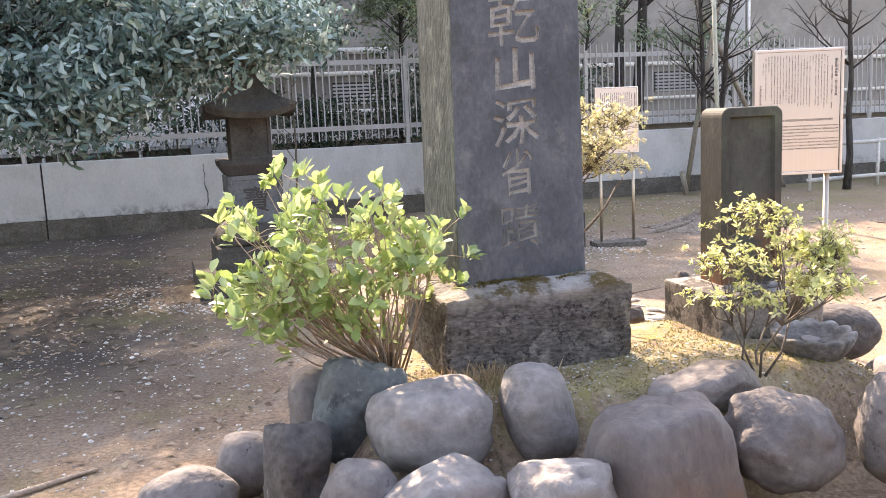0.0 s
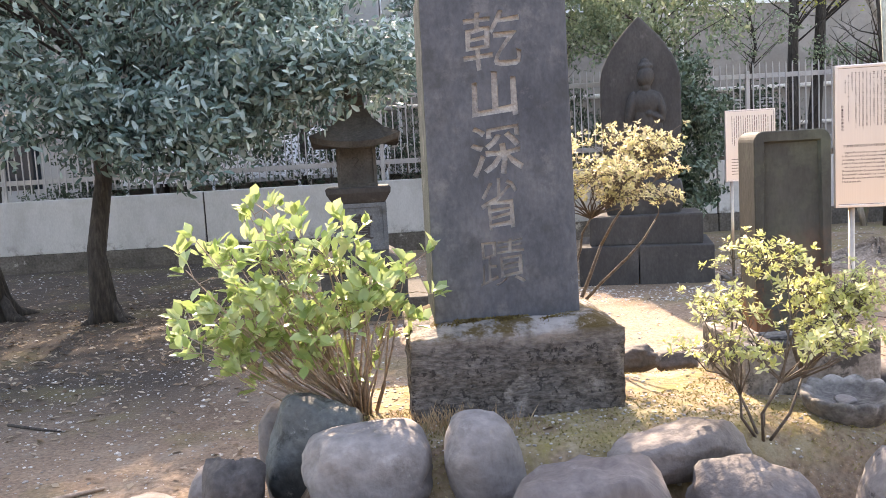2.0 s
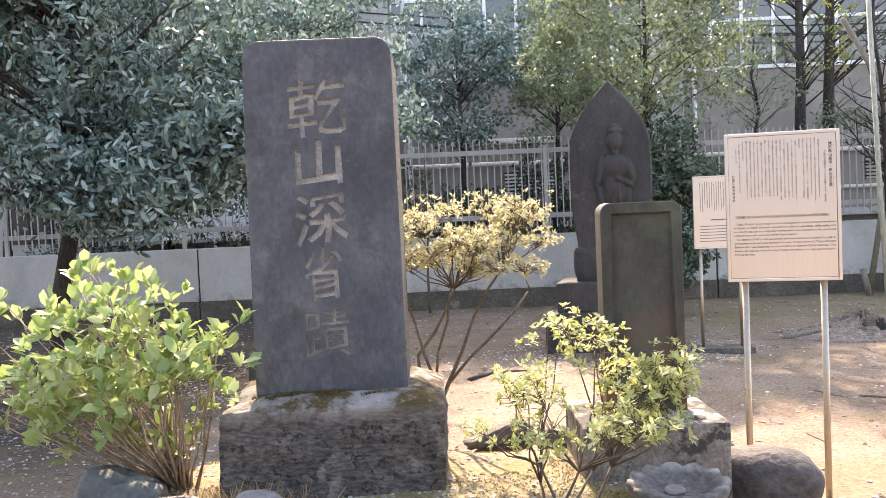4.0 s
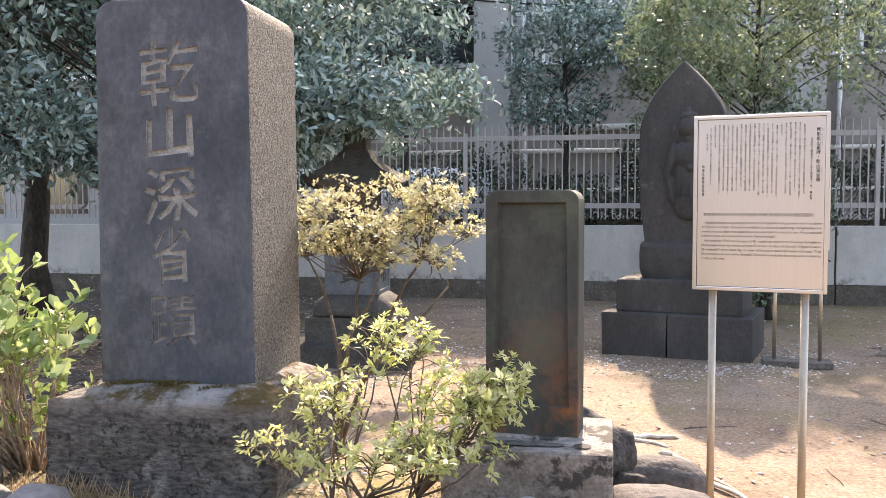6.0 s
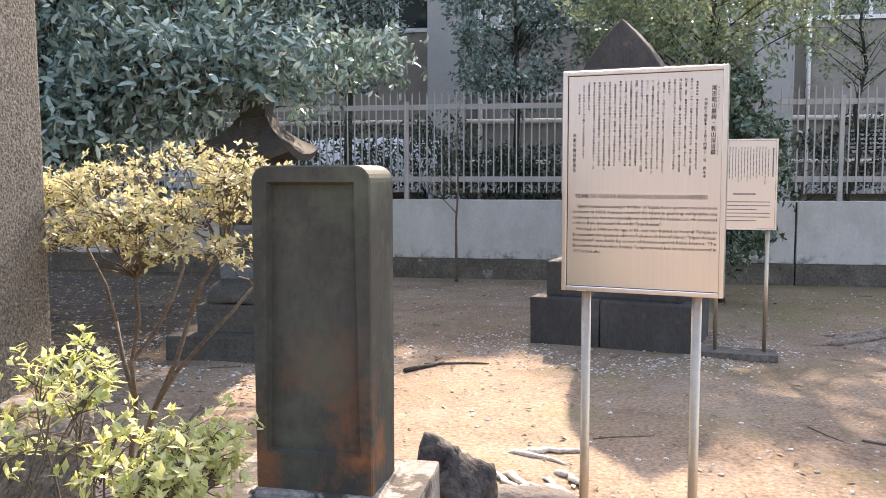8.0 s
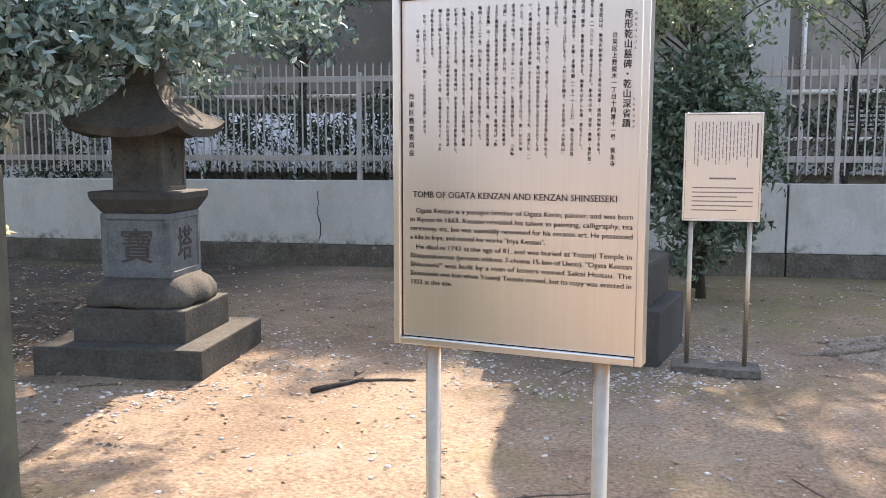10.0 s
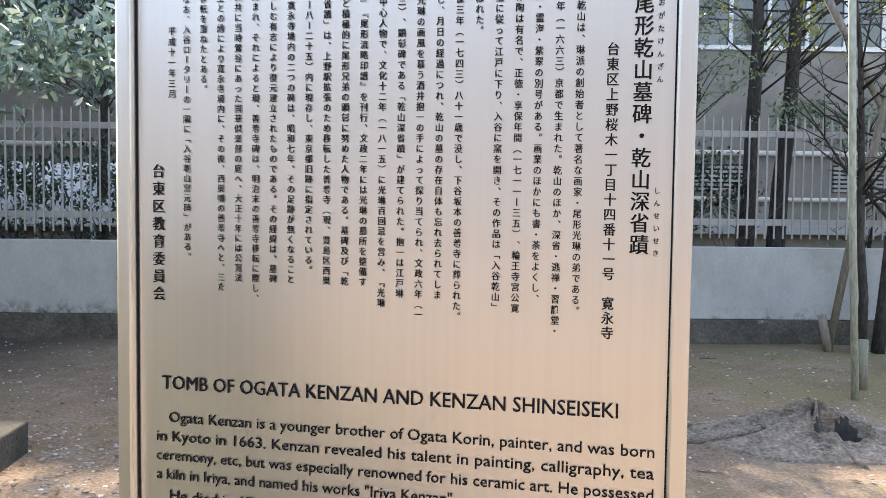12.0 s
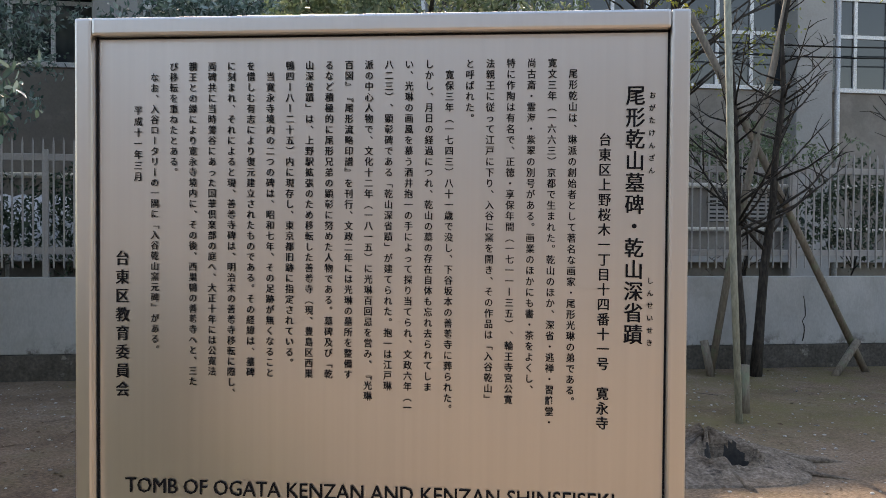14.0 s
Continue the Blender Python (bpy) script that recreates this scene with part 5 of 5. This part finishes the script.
for k, (x, y, r) in enumerate(((2.6, 15.9, 0.9), (-2.0, 15.8, 1.0), (0.6, 16.2, 0.8), (4.2, 15.8, 0.7), (-4.3, 15.9, 1.1), (10.8, 15.8, 0.9), (1.6, 15.5, 0.7), (-0.7, 15.5, 0.9), (3.4, 15.5, 0.7), (5.4, 16.3, 0.9), (7.0, 16.5, 0.8))):
    tree("low_bush", x, y, 1.2, 0.03, (0, 0), cloud(R, (x, y, 1.35 + 0.25 * (k % 3)), (r, 0.4, 0.7), 22, None, 0.0), 0.32, 90, 0.08, SHADE_LEAF, 70 + k, "low dark green bush behind the boundary wall", fork=0.1, limb_every=2)


# ---- props, posts, stumps ----
def pole(name, pts, r, mat, label):
    ob = mesh_object(name, tube(pts, [r] * len(pts), 10), mat)
    return tagged(ob, label, "tree prop", "wooden tree props")


pole("tree_prop", [(7.11, 11.81, -0.1), (7.02, 11.81, 1.6), (6.93, 11.81, 3.9)], 0.030, GREEN_POLE, "pale algae-stained wooden prop pole")
pole("tree_prop", [(10.0, 14.25, -0.1), (8.70, 14.25, 2.31), (7.70, 14.25, 4.1)], 0.042, POLE, "slanting weathered wooden prop pole")
pole("tree_prop", [(8.02, 14.3, -0.1), (8.23, 14.25, 1.27), (8.90, 14.15, 4.6)], 0.042, POLE, "slanting weathered wooden prop pole")
pole("stake", [(7.36, 12.2, -0.1), (7.35, 12.2, 0.42)], 0.045, POLE, "short wooden stake tied to a prop")
pole("stake", [(7.98, 14.15, -0.1), (7.90, 14.2, 0.38)], 0.045, POLE, "short wooden stake tied to a prop")
pole("stake", [(9.35, 14.0, -0.1), (9.78, 14.15, 0.36)], 0.045, POLE, "short slanting wooden stake tied to a prop")


def stump(x, y, w, d, h, hole, seed, label):
    """A rotten stump worn down to a low flare of ridged wood, with a dark hollow and roots that run out into the earth."""
    rng = random.Random(seed)
    ob = thing("tree_stump", pose(x, y, ground_z(x, y)), label, "tree stump")
    bm = bmesh.new()
    n, m = 96, 26
    rows = []
    for k in range(m + 1):
        r = k / m
        ring = []
        for j in range(n):
            a = 2 * math.pi * j / n
            c, s = math.cos(a), math.sin(a)
            reach = 1 + 0.22 * noise.noise(Vector((c * 1.6, s * 1.6, seed)))
            px, py = c * r * reach * w / 2, s * r * reach * d / 2
            ridge = noise.noise(Vector((c * 4, s * 4, seed + r * 0.5)))
            z = h * (1 - r ** 0.8) * (1 + 0.35 * ridge) + 0.045 * ridge * (1 - r) + 0.004 * noise.noise(Vector((px * 22, py * 22, seed)))
            away = math.hypot((px - hole[0]) / hole[2], (py - hole[1]) / hole[3]) + 0.3 * noise.noise(Vector((px * 9, py * 9, seed + 4)))
            if away < 1.25:
                z += 0.035 * max(0, 1 - abs(away - 1.1) / 0.15)
            if away < 1:
                z -= 0.16 * min(1, (1 - away) * 3)
            ring.append(bm.verts.new((px, py, z - 0.02 * (k == m))) if k or not j else ring[0])
        rows.append(ring)
    for k in range(m):
        for j in range(n):
            quad = (rows[k][j], rows[k + 1][j], rows[k + 1][(j + 1) % n], rows[k][(j + 1) % n])
            bm.faces.new(quad if k else quad[:3])
    # Faces inside the hollow are coloured dark, so its shade is painted in.
    for fc in bm.faces:
        c = fc.calc_center_median()
        fc.material_index = int(math.hypot((c.x - hole[0]) / hole[2], (c.y - hole[1]) / hole[3]) < 0.82 + 0.3 * noise.noise(Vector((c.x * 9, c.y * 9, seed + 4))))
    part("root_flare", bm, [WOOD_DEAD, GAP], ob, "grey worn wood round a hollow painted dark as shade")
    for k in range(7):
        a = 6.283 * (k + rng.uniform(-0.3, 0.3)) / 7
        out = Vector((math.cos(a) * w / 2, math.sin(a) * d / 2, 0))
        side = Vector((-out.y, out.x, 0)) * rng.uniform(-0.25, 0.25)
        pts = [out * 0.45 + Vector((0, 0, h * 0.34)), out * 0.75 + side * 0.3 + Vector((0, 0, h * 0.12)), out * 1.05 + side * 0.7 + Vector((0, 0, 0.0)), out * 1.35 + side - Vector((0, 0, 0.02))]
        part("root", roughen(tube(pts, [0.026 * w, 0.020 * w, 0.013 * w, 0.005 * w], 7), 0.012 * w, 12, k), WOOD_DEAD, ob)
    return ob


stump(6.22, 10.62, 1.7, 1.1, 0.24, (0.08, -0.22, 0.20, 0.15), 3, "low rotten grey tree stump with a dark hollow")


def surface_roots():
    """Pale worn roots that lie half sunk in the earth."""
    rng = random.Random(8)
    ob = thing("tree_roots", pose(3.1, 6.7, ground_z(3.1, 6.7)), "pale worn roots half sunk in the bare earth", "tree roots")
    for k in range(9):
        a = rng.uniform(-1.1, 0.2) if k else -0.96
        p = Vector((rng.uniform(-0.3, 0.1), rng.uniform(-0.2, 0.4), 0.0)) if k else Vector((0.03, -0.08, 0.0))
        size = rng.uniform(0.018, 0.034) if k else 0.03
        length = rng.uniform(0.2, 0.5) if k else 0.8
        pts, radii = [], []
        for s in range(8):
            pts.append(p + Vector((math.cos(a), math.sin(a), 0)) * length * s / 7 + Vector((rng.uniform(-1, 1) * 0.018, rng.uniform(-1, 1) * 0.018, size * (0.45 if 0 < s < 7 else -1.1))))
            radii.append(size * (1 - 0.09 * s))
        bm = roughen(tube(pts, radii, 7), 0.012, 16, k)
        for v in bm.verts:
            v.co.z *= 0.6
        part("root", bm, WOOD_PALE, ob)


surface_roots()


# ---- building behind ----
def build_building():
    house = thing("building", pose(0, 20.0, 0), "beige building with pale columns and aluminium windows", "building")
    x0, x1 = -24.0, 30.0
    part("wall", box(x0, 0.25, -0.3, x1, 6.0, 4.28, 0.02), BUILDING, house)
    # Upper wall and roof are out of view; their height places the shadow's edge.
    part("spandrel", box(x0, 0.25, 6.1, x1, 6.0, 7.4, 0.02), BUILDING, house)
    # A dark sheet behind the glass paints in the dimness of the rooms.
    part("room_shade_sheet", box(x0, 3.0, 4.28, x1, 3.2, 6.1), GAP, house, "dark sheet standing in for the unlit rooms")
    part("roof", box(x0 - 0.4, -0.2, 7.4, x1 + 0.4, 6.4, 7.6, 0.03), BUILDING_PALE, house)
    columns = [0.26 + 6.2 * k for k in range(-4, 5)]
    for c in columns:
        part("column", box(c - 0.36, -0.15, -0.3, c + 0.36, 0.6, 7.4, 0.02), BUILDING_PALE, house, "pale painted column")
    for z0, z1 in ((4.28, 6.1),):
        for c in columns[:-1]:
            a, b = c + 0.38, c + 5.82
            win = part("window", box(a, 0.20, z0, b, 0.30, z0 + 0.08), ALUMINIUM, house)
            part("frame", box(a, 0.22, z1 - 0.08, b, 0.30, z1), ALUMINIUM, win)
            part("frame", box(a, 0.24, z0 + 1.03, b, 0.29, z0 + 1.10), ALUMINIUM, win)
            for k in range(9):
                x = a + (b - a) * k / 8
                part("mullion", box(max(a, x - 0.035), 0.23, z0 + 0.08, min(b, x + 0.035), 0.31, z1 - 0.08), ALUMINIUM, win)
            pane = part("pane", box(a + 0.01, 0.268, z0 + 0.08, b - 0.01, 0.276, z1 - 0.08), GLASS, win)
            pane.visible_shadow = False
    for z, r, a, b in ((2.95, 0.07, 1.8, 4.2), (2.47, 0.05, x0, x1), (1.66, 0.04, x0, x1)):
        part("pipe", tube([(a, 0.12, z), (b, 0.12, z)], [r, r], 10), PIPE, house, "horizontal painted pipe")
    for x in (0.92, 7.12, 13.3, -5.3):
        part("downpipe", tube([(x, 0.14, -0.2), (x, 0.14, 7.3)], [0.05, 0.05], 10), ALUMINIUM, house, "grey downpipe")
    for cx in (3.6, 8.55, 11.4):
        # Dark backing painted as the shade between the slats.
        part("louvre_shade_backing", box(cx - 0.62, 0.23, 1.80, cx + 0.62, 0.255, 2.28), GAP, house)
        for k in range(6):
            part("louvre_slat", box(cx - 0.62, 0.17, 1.81 + 0.078 * k, cx + 0.62, 0.235, 1.855 + 0.078 * k), BUILDING_PALE, house)
    part("ledge", box(x0, -0.05, 1.05, x1, 0.26, 1.2, 0.01), BUILDING_PALE, house, "pale concrete ledge")
    part("eaves", box(-1.4, -0.9, 5.55, -0.1, 0.26, 5.75, 0.02), BUILDING_PALE, house, "small canopy")


build_building()


def build_shelter():
    ob = thing("cycle_shelter", pose(-1.3, 17.4, 0), "white corrugated arched shelter behind the fence", "shelter")
    bm = bmesh.new()
    rows = []
    for j in range(81):
        u = j / 80
        ring = []
        for k in range(13):
            a = math.pi * k / 12
            r = 1.0 + 0.025 * math.sin(u * 80 * 1.57)
            ring.append(bm.verts.new((-2.7 + 4.7 * u, -0.9 * r * math.cos(a), 1.2 + 0.85 * r * math.sin(a))))
        rows.append(ring)
    for a, b in zip(rows, rows[1:]):
        for k in range(12):
            bm.faces.new((a[k], a[k + 1], b[k + 1], b[k]))
    part("cover", bm, WHITE_SHEET, ob, "white corrugated plastic cover", smooth=True)
    for x in (-2.6, -1.1, 0.4, 1.9):
        for y in (-0.85, 0.85):
            part("post", tube([(x, y, -0.1), (x, y, 1.25)], [0.03, 0.03], 8), ALUMINIUM, ob)
    ob2 = thing("outbuilding", pose(-8.5, 18.2, 0), "low white outbuilding behind the fence", "building")
    part("wall", box(-3.2, 0, -0.2, 3.2, 1.4, 2.6, 0.02), BUILDING_PALE, ob2)
    part("roof", box(-3.4, -0.3, 2.6, 3.4, 1.7, 2.75, 0.02), PIPE, ob2)
    for x in (-2.0, 0.0, 2.0):
        part("window", box(x - 0.5, -0.02, 1.2, x + 0.5, 0.02, 2.1), GLASS, ob2)


build_shelter()


# ---- litter on the ground ----
def scatter_stones():
    rng = random.Random(77)
    shapes = []
    for k in range(6):
        b = bmesh.new()
        bmesh.ops.create_icosphere(b, subdivisions=1, radius=1.0)
        shapes.append(([Vector(v.co) * (1 + 0.3 * noise.noise(Vector(v.co) * 1.5 + Vector((k, 0, 0)))) for v in b.verts], [[v.index for v in fc.verts] for fc in b.faces]))
        b.free()
    verts, faces = [], []

    def put(x, y, r):
        vs, fs = rng.choice(shapes)
        rot = Matrix.Rotation(rng.uniform(0, 6.28), 3, "Z")
        s = Vector((r, r * rng.uniform(0.6, 1), r * rng.uniform(0.35, 0.6)))
        o = len(verts)
        z = ground_z(x, y)
        for v in vs:
            p = rot @ Vector((v.x * s.x, v.y * s.y, v.z * s.z))
            verts.append((x + p.x, y + p.y, z + p.z + s.z * 0.2))
        faces.extend([[o + i for i in fc] for fc in fs])
    for _ in range(4200):
        put(rng.uniform(-5, 9), rng.uniform(5.2, 14.3), rng.choice((0.006, 0.008, 0.01, 0.013, 0.02)))
    for _ in range(2600):
        put(rng.uniform(-4, 0.2), rng.uniform(3.2, 8.0), rng.choice((0.005, 0.007, 0.009, 0.012)))
    for _ in range(1500):
        a = rng.uniform(0, 6.28)
        put(3.55 + math.cos(a) * rng.uniform(0.6, 1.5), 10.4 + math.sin(a) * rng.uniform(0.5, 1.3) - 0.2, rng.choice((0.008, 0.011, 0.015)))
    for _ in range(700):
        a = rng.uniform(0, 6.28)
        put(0.45 + math.cos(a) * rng.uniform(0.85, 1.5), 9.55 + math.sin(a) * rng.uniform(0.85, 1.4), rng.choice((0.01, 0.014, 0.02)))
    for _ in range(500):
        put(rng.uniform(-1.0, 0.0), rng.uniform(3.4, 4.8), rng.choice((0.006, 0.009, 0.013)))
    for _ in range(2200):
        put(rng.uniform(0.6, 3.2), rng.uniform(3.9, 5.6), rng.choice((0.004, 0.006, 0.01)))
    me = bpy.data.meshes.new("gravel")
    me.from_pydata(verts, [], faces)
    me.materials.append(PEBBLE)
    tagged(new("gravel", me), "loose pale gravel and pebbles on bare earth", "gravel", kind="stuff")


scatter_stones()


def scatter_leaves():
    rng = np.random.default_rng(5)
    n = 3300
    x = rng.uniform(-5, 9, n)
    y = rng.uniform(3.4, 14.4, n)
    base = np.array([(a, b, ground_z(a, b) + 0.006) for a, b in zip(x, y)])
    ang = rng.uniform(0, 6.28, n)
    heading = np.stack([np.cos(ang), np.sin(ang), rng.uniform(-0.05, 0.25, n)], 1)
    normal = np.stack([rng.normal(0, 0.3, n), rng.normal(0, 0.3, n), np.ones(n)], 1)
    ob = leaf_object("fallen_leaves", leaf_mesh("fallen_leaves", base, heading, normal, rng.uniform(0.02, 0.065, n), LEAF_LONG), LITTER)
    tagged(ob, "dry brown fallen leaves scattered on the earth", "fallen leaves", kind="stuff")
    n = 3200
    x, y = rng.normal(-2.0, 1.8, n), rng.normal(9.0, 1.9, n)
    base = np.array([(a, b, ground_z(a, b) + 0.006) for a, b in zip(x, y)])
    ang = rng.uniform(0, 6.28, n)
    heading = np.stack([np.cos(ang), np.sin(ang), rng.uniform(-0.05, 0.35, n)], 1)
    normal = np.stack([rng.normal(0, 0.3, n), rng.normal(0, 0.3, n), np.ones(n)], 1)
    ob = leaf_object("leaf_litter", leaf_mesh("leaf_litter", base, heading, normal, rng.uniform(0.03, 0.08, n), LEAF_LONG), LITTER)
    tagged(ob, "brown leaf litter under the evergreen trees", "fallen leaves", kind="stuff")
    n = 26000
    x, y = rng.uniform(0.5, 3.2, n), rng.uniform(3.85, 5.6, n)
    keep = np.array([noise.noise(Vector((a * 2.2, b * 2.2, 1.0))) > -0.12 for a, b in zip(x, y)])
    x, y = x[keep], y[keep]
    n = len(x)
    base = np.array([(a, b, ground_z(a, b) - 0.002) for a, b in zip(x, y)])
    ang = rng.uniform(0, 6.28, n)
    heading = np.stack([np.cos(ang), np.sin(ang), rng.uniform(0.2, 1.2, n)], 1)
    normal = rng.normal(0, 1, (n, 3))
    moss = leaf_object("moss", leaf_mesh("moss", base, heading, normal, rng.uniform(0.008, 0.018, n), LEAF_LONG), MOSS)
    tagged(moss, "low yellow-green moss on the mound", "moss", kind="stuff")
    n = 420
    x, y = rng.normal(1.02, 0.14, n), rng.normal(4.24, 0.05, n)
    base = np.array([(a, b, ground_z(a, b) - 0.01) for a, b in zip(x, y)])
    ang = rng.uniform(0, 6.28, n)
    heading = np.stack([np.cos(ang) * 0.5, np.sin(ang) * 0.5, rng.uniform(0.6, 1.3, n)], 1)
    tpl = [(0, 0, 0), (0.5, 0.02, 0.03), (0.5, 0, 0.03), (0.5, -0.02, 0.03), (1, 0, -0.05)]
    grass = leaf_object("dry_grass_tuft", leaf_mesh("dry_grass_tuft", base, heading, rng.normal(0, 1, (n, 3)), rng.uniform(0.05, 0.12, n), tpl), STRAW)
    tagged(grass, "reddish dry grass in front of the rough plinth", "grass", kind="stuff")


MOSS = leaf_material("moss_blade", [(0.17, 0.152, 0.05), (0.27, 0.225, 0.09), (0.38, 0.325, 0.18), (0.21, 0.185, 0.07)], 0.3, 0.8)
scatter_leaves()


def sticks():
    rng = random.Random(3)
    places = [((3.42, 6.36), (3.58, 5.98), 0.012, LRMAT), ((2.0, 9.2), (2.5, 9.3), 0.012, TWIG), ((1.9, 8.9), (2.15, 9.25), 0.02, BARK), ((4.8, 7.6), (5.5, 7.3), 0.008, TWIG), ((-1.0, 4.9), (-0.6, 5.1), 0.016, LRMAT), ((-1.6, 6.3), (-1.2, 6.1), 0.01, BARK)]
    for _ in range(26):
        x, y, a, ln = rng.uniform(-4, 8), rng.uniform(6.2, 13.8), rng.uniform(0, 6.28), rng.uniform(0.12, 0.4)
        places.append(((x, y), (x + math.cos(a) * ln, y + math.sin(a) * ln), rng.uniform(0.003, 0.007), TWIG))
    for a, b, r, mat in places:
        p = [(a[0] + (b[0] - a[0]) * t, a[1] + (b[1] - a[1]) * t) for t in (0, 0.35, 0.7, 1)]
        pts = [(x + rng.uniform(-1, 1) * 0.01, y + rng.uniform(-1, 1) * 0.01, ground_z(x, y) + r * 0.7) for x, y in p]
        tagged(mesh_object("stick", tube(pts, [r, r, r * 0.8, r * 0.5], 6), mat), "dry fallen stick lying on the earth", "stick", "fallen sticks")


LRMAT = CANE
sticks()


def build_low_railing():
    ob = thing("low_railing", pose(9.7, 13.3, 0, 0, 0, 4), "low grey metal railing near the boundary wall", "railing")
    for z in (0.16, 0.74):
        part("rail", tube([(0, 0, z), (6, 0, z)], [0.035, 0.035], 8), PIPE, ob)
    for x in (0.05, 1.5, 3.0, 4.5, 5.95):
        part("post", tube([(x, 0, -0.1), (x, 0, 0.80)], [0.03, 0.03], 8), PIPE, ob)


build_low_railing()
for y, z in ((19.842, 6.05), (19.842, 5.85)):
    pts = [(-2 + 1.4 * k, y, z - 0.2 * k + 0.010 * k * k) for k in range(13)]
    tagged(mesh_object("overhead_cable", tube(pts, [0.014] * len(pts), 6), INK), "black overhead cable strung along the building", "cable", "overhead cables")
